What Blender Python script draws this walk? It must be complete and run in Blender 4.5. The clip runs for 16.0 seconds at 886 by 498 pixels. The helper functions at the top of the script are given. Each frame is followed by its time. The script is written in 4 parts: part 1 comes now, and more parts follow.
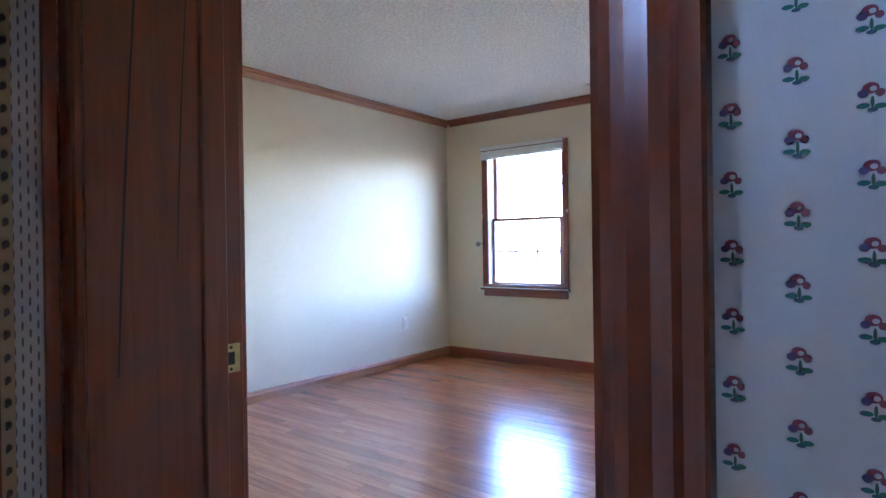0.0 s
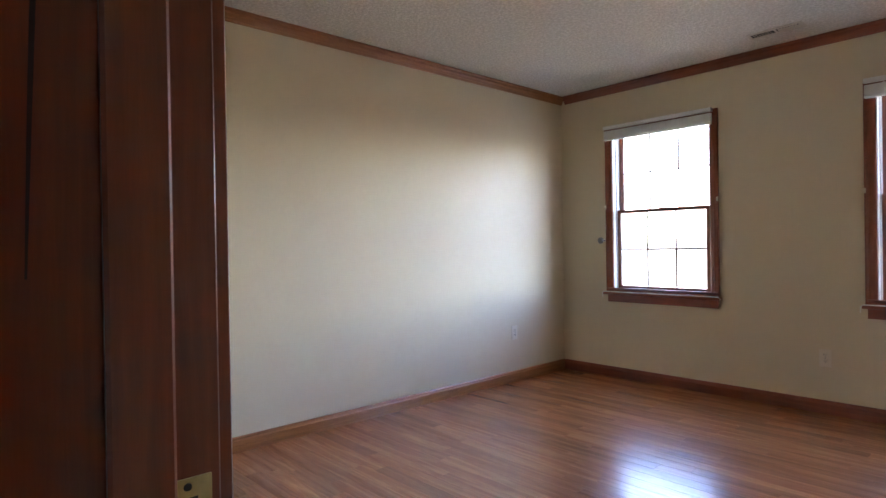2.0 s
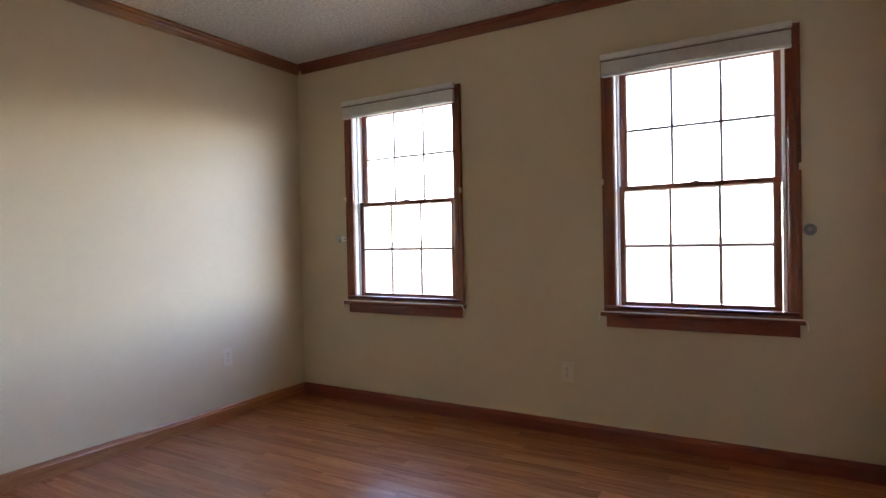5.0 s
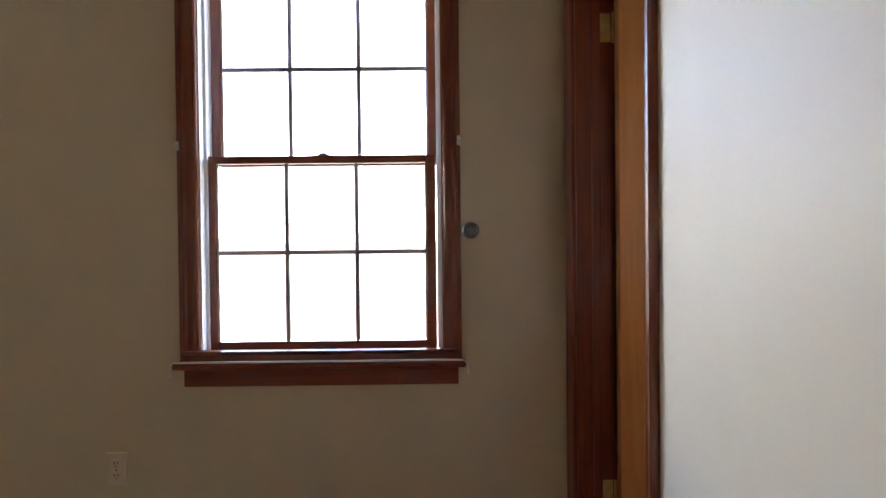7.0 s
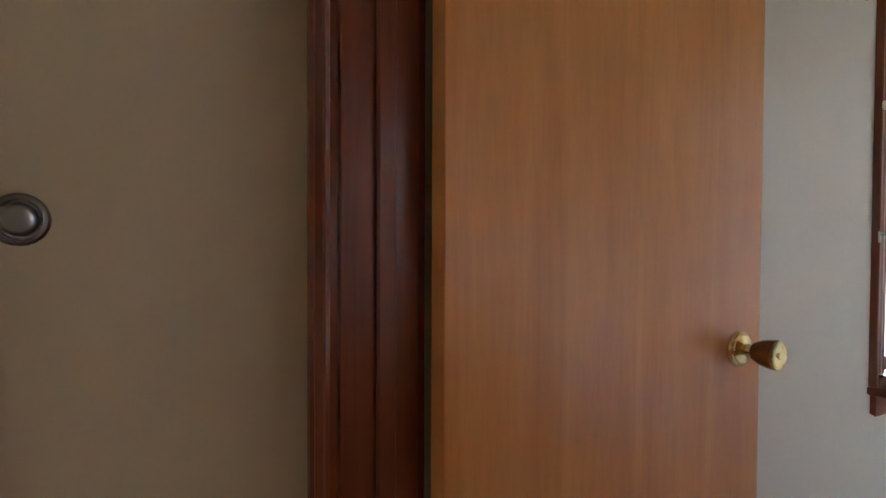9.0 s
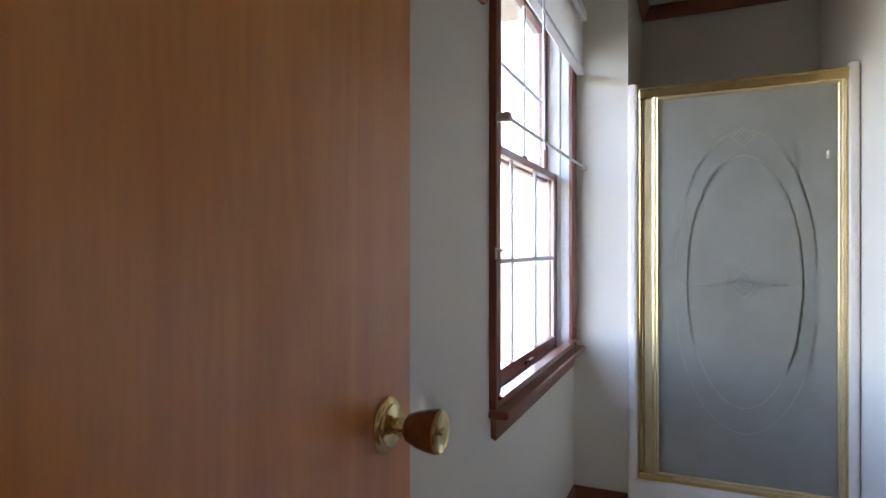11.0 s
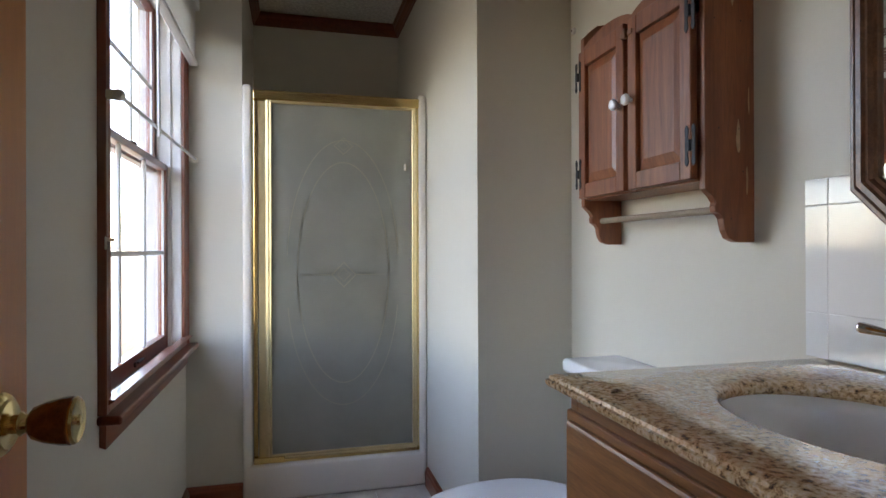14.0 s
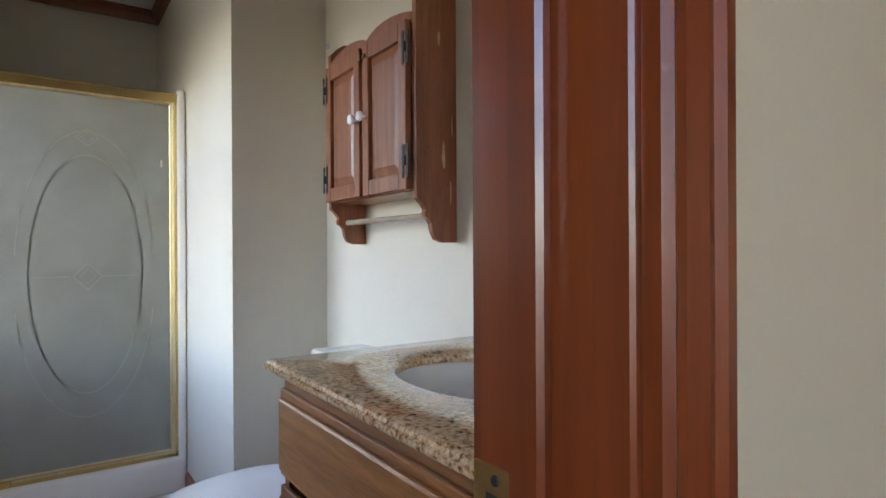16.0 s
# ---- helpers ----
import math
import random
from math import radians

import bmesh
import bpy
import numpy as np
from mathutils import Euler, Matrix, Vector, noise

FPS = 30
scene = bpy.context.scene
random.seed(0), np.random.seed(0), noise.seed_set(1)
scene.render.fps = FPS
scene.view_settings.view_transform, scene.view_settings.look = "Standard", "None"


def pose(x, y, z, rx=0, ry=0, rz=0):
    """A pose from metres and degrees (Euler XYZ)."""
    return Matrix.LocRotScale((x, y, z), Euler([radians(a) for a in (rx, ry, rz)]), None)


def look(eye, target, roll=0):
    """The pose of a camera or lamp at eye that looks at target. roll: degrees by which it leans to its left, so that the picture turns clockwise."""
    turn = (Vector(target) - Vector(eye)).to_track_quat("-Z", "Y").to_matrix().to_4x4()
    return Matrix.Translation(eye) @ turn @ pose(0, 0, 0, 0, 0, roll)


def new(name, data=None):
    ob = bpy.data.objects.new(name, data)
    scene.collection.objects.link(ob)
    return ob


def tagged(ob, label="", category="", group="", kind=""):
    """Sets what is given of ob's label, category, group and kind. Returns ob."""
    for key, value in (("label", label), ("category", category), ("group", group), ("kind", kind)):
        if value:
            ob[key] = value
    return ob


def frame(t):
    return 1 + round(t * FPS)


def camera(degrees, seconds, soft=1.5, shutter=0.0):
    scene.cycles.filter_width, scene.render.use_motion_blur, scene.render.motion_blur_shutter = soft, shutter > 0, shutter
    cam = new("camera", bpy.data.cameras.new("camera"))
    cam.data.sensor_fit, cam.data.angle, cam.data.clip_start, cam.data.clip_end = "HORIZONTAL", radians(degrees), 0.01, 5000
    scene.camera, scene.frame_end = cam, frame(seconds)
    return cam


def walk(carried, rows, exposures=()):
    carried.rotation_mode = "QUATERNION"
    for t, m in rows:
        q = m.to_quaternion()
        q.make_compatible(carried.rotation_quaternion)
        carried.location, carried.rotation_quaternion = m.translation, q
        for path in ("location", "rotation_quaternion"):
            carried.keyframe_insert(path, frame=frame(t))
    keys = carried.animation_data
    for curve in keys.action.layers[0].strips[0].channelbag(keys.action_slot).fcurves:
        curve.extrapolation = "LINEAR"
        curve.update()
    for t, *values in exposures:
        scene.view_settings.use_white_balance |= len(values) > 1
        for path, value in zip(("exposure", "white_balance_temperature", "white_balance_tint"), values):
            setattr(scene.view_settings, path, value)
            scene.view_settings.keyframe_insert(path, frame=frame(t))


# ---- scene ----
cam = camera(74.8, 16.0)
PATH = [
    (0, (0.097, -4.824, 1.119), (-1.133, -3.247, 1.113), -0.8),
    (0.5, (-0.108, -4.728, 1.099), (-1.386, -3.19, 1.094), -0.9),
    (1, (-0.25, -4.583, 1.107), (-1.585, -3.093, 1.094), -1.1),
    (1.5, (-0.357, -4.463, 1.107), (-1.768, -3.046, 1.095), -1.1),
    (2, (-0.465, -4.33, 1.119), (-1.942, -2.982, 1.109), -0.9),
    (2.5, (-0.484, -4.175, 1.126), (-1.993, -2.862, 1.123), -1.2),
    (3, (-0.439, -4.071, 1.133), (-1.965, -2.778, 1.127), -1.1),
    (5.5, (-0.488, -2.9, 1.099), (-1.282, -1.064, 1.086), -0.8),
    (6, (-0.483, -2.624, 1.049), (-1.041, -0.703, 1.064), -0.4),
    (6.5, (-0.491, -2.278, 1.054), (-0.78, -0.299, 1.073), -0.6),
    (7, (-0.496, -1.911, 1.101), (-0.484, 0.089, 1.074), -0.6),
    (7.5, (-0.42, -1.527, 1.091), (-0.262, 0.467, 1.062), -0.5),
    (8, (-0.409, -1.216, 1.1), (0.002, 0.741, 1.06), -0.3),
    (10.5, (-0.022, -0.515, 1.134), (1.671, 0.549, 1.12), 0.3),
    (11, (0.05, -0.498, 1.131), (1.884, 0.299, 1.131), 0.0),
    (11.5, (0.042, -0.509, 1.141), (1.973, 0.014, 1.138), -0.0),
    (12, (0.033, -0.499, 1.137), (2.015, -0.232, 1.137), -0.0),
    (12.5, (0.019, -0.488, 1.137), (2.019, -0.463, 1.138), -0.1),
    (13, (0.008, -0.475, 1.131), (2.0, -0.649, 1.131), -0.1),
    (13.5, (-0.018, -0.463, 1.112), (1.953, -0.801, 1.114), -0.1),
    (14, (-0.04, -0.456, 1.101), (1.898, -0.953, 1.104), -0.2),
    (14.5, (-0.05, -0.458, 1.099), (1.844, -1.099, 1.103), -0.2),
    (15, (-0.086, -0.468, 1.099), (1.757, -1.244, 1.099), -0.3),
    (15.5, (-0.154, -0.492, 1.099), (1.611, -1.432, 1.101), -0.4),
    (16, (-0.23, -0.521, 1.1), (1.417, -1.656, 1.098), -0.3),
]
EXPOSURES = [(0, 6.2, 4900, 20), (0.5, 6.0, 5600, 22), (1.5, 5.7, 6150, 25), (2.2, 5.45, 6150, 24), (3, 5.0, 6250, 24), (5.5, 5.25, 6800, 26), (7, 5.1, 6700, 24), (8, 5.2, 7000, 25), (10.4, 4.75, 6700, 24), (11.2, 4.35, 6650, 25), (12.5, 4.15, 7500, 25), (14.5, 3.92, 7400, 23), (15.3, 4.0, 7350, 23), (16, 4.5, 7200, 21)]
walk(cam, [(t, look(eye, target, roll)) for t, eye, target, roll in PATH], EXPOSURES)

# ---- world, sun, exposure ----
SUN_EL, SUN_AZ = radians(48), radians(200)
world = bpy.data.worlds.new("world")
scene.world = world
world.use_nodes = True
wn = world.node_tree.nodes
sky = wn.new("ShaderNodeTexSky")
sky.sky_type, sky.sun_disc, sky.sun_elevation, sky.sun_rotation = "NISHITA", False, SUN_EL, SUN_AZ
wn["Background"].inputs[1].default_value = 0.15
world.node_tree.links.new(sky.outputs[0], wn["Background"].inputs[0])
sun = new("sun", bpy.data.lights.new("sun", "SUN"))
sun.data.energy, sun.data.angle, sun.data.color = 2.6, radians(0.5), (1, 0.95, 0.87)
sun.matrix_world = look((0, 0, 20), (-math.sin(SUN_AZ), -math.cos(SUN_AZ), 20 - math.tan(SUN_EL)))


# ---- materials ----
def material(name, rough=0.5, metal=0.0, spec=0.5):
    m = bpy.data.materials.new(name)
    m.use_nodes = True
    p = m.node_tree.nodes["Principled BSDF"]
    p.inputs["Roughness"].default_value, p.inputs["Metallic"].default_value = rough, metal
    p.inputs["Specular IOR Level"].default_value = spec
    return m, m.node_tree.nodes, m.node_tree.links, p


def coords(n, l, scale, rnd=True, space="pos"):
    """World-size coordinates, stretched by scale, shifted for each object."""
    if space == "pos":
        src = n.new("ShaderNodeNewGeometry").outputs["Position"]
    else:
        src = n.new("ShaderNodeTexCoord").outputs["Object"]
    mp = n.new("ShaderNodeMapping")
    mp.inputs["Scale"].default_value = scale
    l.new(src, mp.inputs["Vector"])
    if rnd:
        info = n.new("ShaderNodeObjectInfo")
        k = n.new("ShaderNodeMath")
        k.operation = "MULTIPLY"
        k.inputs[1].default_value = 37.0
        l.new(info.outputs["Random"], k.inputs[0])
        l.new(k.outputs[0], mp.inputs["Location"])
    return mp.outputs["Vector"]


def noise_of(n, l, vec, scale, detail=4, rough=0.55, dist=0.0):
    t = n.new("ShaderNodeTexNoise")
    t.inputs["Scale"].default_value, t.inputs["Detail"].default_value = scale, detail
    t.inputs["Roughness"].default_value, t.inputs["Distortion"].default_value = rough, dist
    l.new(vec, t.inputs["Vector"])
    return t.outputs["Fac"]


def ramp_of(n, l, fac, stops):
    r = n.new("ShaderNodeValToRGB")
    while len(r.color_ramp.elements) < len(stops):
        r.color_ramp.elements.new(0.5)
    for e, (at, c) in zip(r.color_ramp.elements, stops):
        e.position, e.color = at, (*c, 1)
    l.new(fac, r.inputs[0])
    return r.outputs[0]


def mixed(n, l, fac, a, b, mode="MIX"):
    m = n.new("ShaderNodeMix")
    m.data_type, m.blend_type = "RGBA", mode
    for sock, v in ((m.inputs[0], fac), (m.inputs[6], a), (m.inputs[7], b)):
        if isinstance(v, (int, float)):
            sock.default_value = v
        elif isinstance(v, tuple):
            sock.default_value = (*v, 1)
        else:
            l.new(v, sock)
    return m.outputs[2]


def bump_of(n, l, p, height, strength, dist=0.002):
    b = n.new("ShaderNodeBump")
    b.inputs["Strength"].default_value, b.inputs["Distance"].default_value = strength, dist
    l.new(height, b.inputs["Height"])
    l.new(b.outputs[0], p.inputs["Normal"])


def plain(name, c, rough=0.5, metal=0.0, vary=0.06, size=6.0, bump=0.05, spec=0.5):
    m, n, l, p = material(name, rough, metal, spec)
    v = coords(n, l, (1, 1, 1))
    a = noise_of(n, l, v, size, 5)
    lo, hi = tuple(x * (1 - vary) for x in c), tuple(min(1, x * (1 + vary)) for x in c)
    l.new(ramp_of(n, l, a, [(0.3, lo), (0.7, hi)]), p.inputs["Base Color"])
    if bump:
        bump_of(n, l, p, noise_of(n, l, v, size * 30, 3), bump, 0.001)
    return m


def wood(name, dark, light, grain, rough=0.35, coat=0.3, rings=14.0, vary=0.25, streak=0.75):
    """Wood whose grain runs along the axis that has the small number in grain."""
    m, n, l, p = material(name, rough)
    v = coords(n, l, grain)
    big = noise_of(n, l, v, rings * 0.35, 3, 0.5, 1.2)
    fine = noise_of(n, l, v, rings * 4, 5, 0.7)
    c = ramp_of(n, l, big, [(0.3, dark), (0.7, light)])
    f = ramp_of(n, l, fine, [(0.35, (0.62, 0.58, 0.55)), (0.6, (1.05, 1.02, 1.0))])
    c = mixed(n, l, streak, c, f, "MULTIPLY")
    info = n.new("ShaderNodeObjectInfo")
    tone = ramp_of(n, l, info.outputs["Random"], [(0.0, (1 - vary,) * 3), (1.0, (1.0, 1.0, 1.0))])
    c = mixed(n, l, 1.0, c, tone, "MULTIPLY")
    l.new(c, p.inputs["Base Color"])
    p.inputs["Coat Weight"].default_value, p.inputs["Coat Roughness"].default_value = coat, 0.18
    bump_of(n, l, p, fine, 0.12, 0.001)
    return m


def paint_wall(name, c, rough=0.55, stipple=140, spec=0.3):
    m, n, l, p = material(name, rough, 0, spec)
    v = coords(n, l, (1, 1, 1), False)
    a = noise_of(n, l, v, 1.3, 4)
    b = noise_of(n, l, v, 9, 4)
    s = ramp_of(n, l, a, [(0.3, tuple(x * 0.965 for x in c)), (0.7, c)])
    s = mixed(n, l, 0.5, s, ramp_of(n, l, b, [(0.3, (0.965, 0.96, 0.95)), (0.7, (1, 1, 1))]), "MULTIPLY")
    l.new(s, p.inputs["Base Color"])
    bump_of(n, l, p, noise_of(n, l, v, stipple, 3), 0.12, 0.0012)
    return m


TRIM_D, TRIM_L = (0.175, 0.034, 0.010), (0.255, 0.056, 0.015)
trim_x = wood("stained_trim_x", TRIM_D, TRIM_L, (0.5, 9, 9), 0.3, 0.4, 14.0, 0.10, 0.22)
trim_y = wood("stained_trim_y", TRIM_D, TRIM_L, (9, 0.5, 9), 0.3, 0.4, 14.0, 0.10, 0.22)
trim_z = wood("stained_trim_z", TRIM_D, TRIM_L, (9, 9, 0.5), 0.3, 0.4, 14.0, 0.10, 0.22)
# brighter copy of the stained trim, with window light put into its colour
lit_x = wood("lit_trim_x", (0.33, 0.125, 0.038), (0.50, 0.21, 0.07), (0.5, 9, 9), 0.3)
lit_y = wood("lit_trim_y", (0.33, 0.125, 0.038), (0.50, 0.21, 0.07), (9, 0.5, 9), 0.3)
birch = wood("birch_veneer", (0.66, 0.25, 0.060), (0.79, 0.345, 0.098), (6, 6, 0.45), 0.36, 0.25, 6, 0.02, 0.18)
pine = wood("stained_pine", (0.20, 0.062, 0.025), (0.37, 0.125, 0.050), (9, 9, 0.7), 0.42, 0.15, 10, 0.12, 0.55)
oak_v = wood("oak_vanity", (0.24, 0.09, 0.022), (0.42, 0.18, 0.055), (0.7, 9, 9), 0.45, 0.08, 10, 0.12)
oak_f = wood("oak_floor", (0.37, 0.125, 0.042), (0.62, 0.255, 0.100), (0.55, 9, 9), 0.27, 0.25, 8, 0.34, 0.55)
walnut = wood("mirror_wood", (0.13, 0.055, 0.024), (0.27, 0.125, 0.058), (5, 5, 3), 0.4, 0.2, 14, 0.05)
rod_wood = wood("grey_dowel", (0.3, 0.22, 0.15), (0.45, 0.36, 0.26), (0.7, 9, 9), 0.6, 0.0)
cream = paint_wall("cream_paint", (0.68, 0.585, 0.415), 0.50, 140, 0.32)
bath_paint = paint_wall("bath_paint", (0.69, 0.65, 0.55), 0.42, 140, 0.4)
white_plaster = paint_wall("white_plaster", (0.75, 0.74, 0.71))
outer = plain("siding", (0.6, 0.58, 0.53), 0.7)
gold = plain("polished_brass", (0.74, 0.55, 0.25), 0.21, 1.0, 0.05, 20, 0.02)
dull_gold = plain("worn_brass", (0.55, 0.42, 0.2), 0.35, 1.0, 0.2, 40, 0.1)
pale_brass = plain("pale_brass", (0.64, 0.50, 0.27), 0.38, 0.7, 0.06, 20, 0.03)
bronze = plain("dark_bronze", (0.06, 0.045, 0.035), 0.4, 0.8, 0.15, 40, 0.05)
chrome = plain("chrome", (0.78, 0.77, 0.75), 0.08, 1.0, 0.02, 20, 0)
iron = plain("black_iron", (0.02, 0.02, 0.022), 0.45, 0.6, 0.2, 60, 0.2)
porcelain = plain("porcelain", (0.86, 0.87, 0.88), 0.1, 0, 0.01, 5, 0)
bisque = plain("bisque_sink", (0.88, 0.84, 0.76), 0.12, 0, 0.01, 5, 0)
fibreglass = plain("fibreglass", (0.80, 0.74, 0.66), 0.22, 0, 0.03, 4, 0.02)
plastic = plain("ivory_plastic", (0.70, 0.63, 0.50), 0.35, 0, 0.02, 8, 0)
white_plastic = plain("white_plastic", (0.8, 0.8, 0.78), 0.35, 0, 0.02, 8, 0)
vinyl = plain("white_vinyl", (0.72, 0.71, 0.68), 0.4, 0, 0.05, 12, 0.03)
slat_white = plain("blind_slat", (0.80, 0.79, 0.76), 0.45, 0, 0.05, 30, 0)
slat_thin = plain("translucent_slat", (0.8, 0.8, 0.78), 0.5, 0, 0.03, 30, 0)
_n, _l = slat_thin.node_tree.nodes, slat_thin.node_tree.links
_t, _m = _n.new("ShaderNodeBsdfTranslucent"), _n.new("ShaderNodeMixShader")
_t.inputs[0].default_value, _m.inputs[0].default_value = (0.85, 0.85, 0.83, 1), 0.5
_l.new(_n["Principled BSDF"].outputs[0], _m.inputs[1]), _l.new(_t.outputs[0], _m.inputs[2])
_l.new(_m.outputs[0], _n["Material Output"].inputs[0])
slot_dark = plain("dark_slot", (0.02, 0.018, 0.015), 0.6, 0, 0.1, 20, 0)
vent_metal = plain("vent_enamel", (0.62, 0.58, 0.5), 0.4, 0, 0.05, 20, 0)
grout = plain("grout", (0.82, 0.81, 0.78), 0.8, 0, 0.1, 30, 0.2)
wall_tile = plain("white_glazed_tile", (0.84, 0.84, 0.81), 0.07, 0, 0.015, 9, 0.01)
floor_tile = plain("beige_floor_tile", (0.62, 0.55, 0.48), 0.3, 0, 0.1, 14, 0.05)
caulk = plain("caulk", (0.8, 0.79, 0.75), 0.5, 0, 0.05, 30, 0.1)
soil = plain("subfloor", (0.1, 0.05, 0.025), 0.8, 0, 0.2, 10, 0.1)
yellow_oak = wood("yellow_oak", (0.45, 0.26, 0.07), (0.6, 0.38, 0.12), (3, 3, 3), 0.4, 0.3)


def popcorn():
    m, n, l, p = material("popcorn_ceiling", 0.9, 0, 0.1)
    v = coords(n, l, (1, 1, 1), False)
    a = noise_of(n, l, v, 60, 3, 0.65)
    b = ramp_of(n, l, a, [(0.42, (0, 0, 0)), (0.62, (1, 1, 1))])
    # hollows between the lumps get a darker colour, shade painted along with the bump
    c = mixed(n, l, b, (0.67, 0.65, 0.60), (0.86, 0.84, 0.79))
    l.new(c, p.inputs["Base Color"])
    bump_of(n, l, p, b, 0.7, 0.006)
    return m


def granite():
    m, n, l, p = material("granite", 0.12)
    v = coords(n, l, (1, 1, 1), False)
    a = noise_of(n, l, v, 130, 4, 0.65)
    b = noise_of(n, l, v, 60, 4, 0.7)
    w = noise_of(n, l, v, 14, 3, 0.6)
    c = ramp_of(n, l, a, [(0.33, (0.05, 0.03, 0.02)), (0.42, (0.46, 0.27, 0.13)), (0.50, (0.70, 0.48, 0.27)), (0.68, (0.82, 0.68, 0.50))])
    d = ramp_of(n, l, b, [(0.32, (0.15, 0.11, 0.08)), (0.42, (1, 1, 1))])
    c = mixed(n, l, 0.85, c, d, "MULTIPLY")
    e = ramp_of(n, l, w, [(0.55, (1, 1, 1)), (0.72, (0.8, 0.45, 0.25))])
    c = mixed(n, l, 0.7, c, e, "MULTIPLY")
    l.new(c, p.inputs["Base Color"])
    p.inputs["Coat Weight"].default_value = 0.4
    return m


def frosted():
    m, n, l, p = material("frosted_glass", 0.32)
    v = coords(n, l, (1, 1, 1), False)
    a = noise_of(n, l, v, 5, 4)
    l.new(ramp_of(n, l, a, [(0.3, (0.44, 0.43, 0.35)), (0.7, (0.53, 0.52, 0.43))]), p.inputs["Base Color"])
    p.inputs["Transmission Weight"].default_value = 0.55
    p.inputs["Coat Weight"].default_value, p.inputs["Coat Roughness"].default_value = 0.8, 0.06
    bump_of(n, l, p, noise_of(n, l, v, 220, 2), 0.08, 0.0006)
    return m


def pane_glass():
    m, n, l, p = material("window_glass", 0.02)
    clear, gloss = n.new("ShaderNodeBsdfTransparent"), n.new("ShaderNodeBsdfGlossy")
    gloss.inputs["Roughness"].default_value = 0.02
    fr, mx, pw = n.new("ShaderNodeLayerWeight"), n.new("ShaderNodeMixShader"), n.new("ShaderNodeMath")
    pw.operation, pw.inputs[1].default_value, pw.use_clamp = "POWER", 5.0, True
    l.new(fr.outputs["Facing"], pw.inputs[0])
    ad = n.new("ShaderNodeMath")
    ad.operation, ad.inputs[1].default_value, ad.inputs[2].default_value = "MULTIPLY_ADD", 0.6, 0.03
    l.new(pw.outputs[0], ad.inputs[0])
    l.new(ad.outputs[0], mx.inputs[0])
    l.new(clear.outputs[0], mx.inputs[1])
    l.new(gloss.outputs[0], mx.inputs[2])
    l.new(mx.outputs[0], n["Material Output"].inputs[0])
    return m


def mirror_glass():
    m, n, l, p = material("mirror_silver", 0.015, 1.0)
    v = coords(n, l, (1, 1, 1), False)
    a = noise_of(n, l, v, 30, 4)
    l.new(ramp_of(n, l, a, [(0.3, (0.84, 0.85, 0.83)), (0.7, (0.88, 0.88, 0.86))]), p.inputs["Base Color"])
    return m


def spot(n, l, ux, uy, cx, cy, rx, ry):
    """1 inside an ellipse about (cx, cy), else 0."""
    out = None
    for src, c, r in ((ux, cx, rx), (uy, cy, ry)):
        a, b, q = (n.new("ShaderNodeMath") for _ in range(3))
        a.operation, b.operation, q.operation = "SUBTRACT", "DIVIDE", "POWER"
        a.inputs[1].default_value, b.inputs[1].default_value, q.inputs[1].default_value = c, r, 2.0
        l.new(src, a.inputs[0]), l.new(a.outputs[0], b.inputs[0]), l.new(b.outputs[0], q.inputs[0])
        if out is None:
            out = q
        else:
            s, t = n.new("ShaderNodeMath"), n.new("ShaderNodeMath")
            s.operation, t.operation = "ADD", "LESS_THAN"
            t.inputs[1].default_value = 1.0
            l.new(out.outputs[0], s.inputs[0]), l.new(q.outputs[0], s.inputs[1]), l.new(s.outputs[0], t.inputs[0])
            out = t
    return out.outputs[0]


def wallpaper(name, base, along, cell_u, cell_v, marks, stagger=0.5):
    """Printed paper with small marks on a staggered lattice; along: the axis (0 x, 1 y) of its width."""
    m, n, l, p = material(name, 0.6, 0, 0.3)
    sep = n.new("ShaderNodeSeparateXYZ")
    l.new(n.new("ShaderNodeNewGeometry").outputs["Position"], sep.inputs[0])

    def op(kind, a, b=None):
        k = n.new("ShaderNodeMath")
        k.operation = kind
        for s, v in zip(k.inputs, (a, b)):
            if v is None:
                continue
            if isinstance(v, (int, float)):
                s.default_value = v
            else:
                l.new(v, s)
        return k.outputs[0]

    u, v = op("DIVIDE", sep.outputs[along], cell_u), op("DIVIDE", sep.outputs[2], cell_v)
    v = op("ADD", v, op("MULTIPLY", op("FLOOR", u), stagger))
    fu, fv = op("FRACT", op("ADD", u, 100.0)), op("FRACT", op("ADD", v, 100.0))
    nz = noise_of(n, l, coords(n, l, (1, 1, 1), False), 3, 3)
    c = ramp_of(n, l, nz, [(0.3, tuple(x * 0.95 for x in base)), (0.7, base)])
    for cx, cy, rx, ry, col in marks:
        c = mixed(n, l, spot(n, l, fu, fv, cx, cy, rx, ry), c, col)
    l.new(c, p.inputs["Base Color"])
    bump_of(n, l, p, noise_of(n, l, coords(n, l, (1, 1, 1), False), 300, 2), 0.06, 0.0006)
    return m


FLORAL = [(0.50, 0.62, 0.11, 0.075, (0.30, 0.07, 0.12)), (0.40, 0.56, 0.07, 0.05, (0.12, 0.09, 0.22)),
          (0.53, 0.61, 0.05, 0.035, (0.68, 0.62, 0.68)), (0.62, 0.55, 0.06, 0.05, (0.28, 0.10, 0.14)),
          (0.52, 0.44, 0.025, 0.08, (0.06, 0.16, 0.12)), (0.40, 0.40, 0.09, 0.035, (0.05, 0.2, 0.19)),
          (0.62, 0.38, 0.08, 0.035, (0.06, 0.22, 0.16)), (0.52, 0.34, 0.07, 0.03, (0.07, 0.15, 0.2))]
floral_paper = wallpaper("floral_wallpaper", (0.70, 0.70, 0.74), 0, 0.035, 0.042, FLORAL)
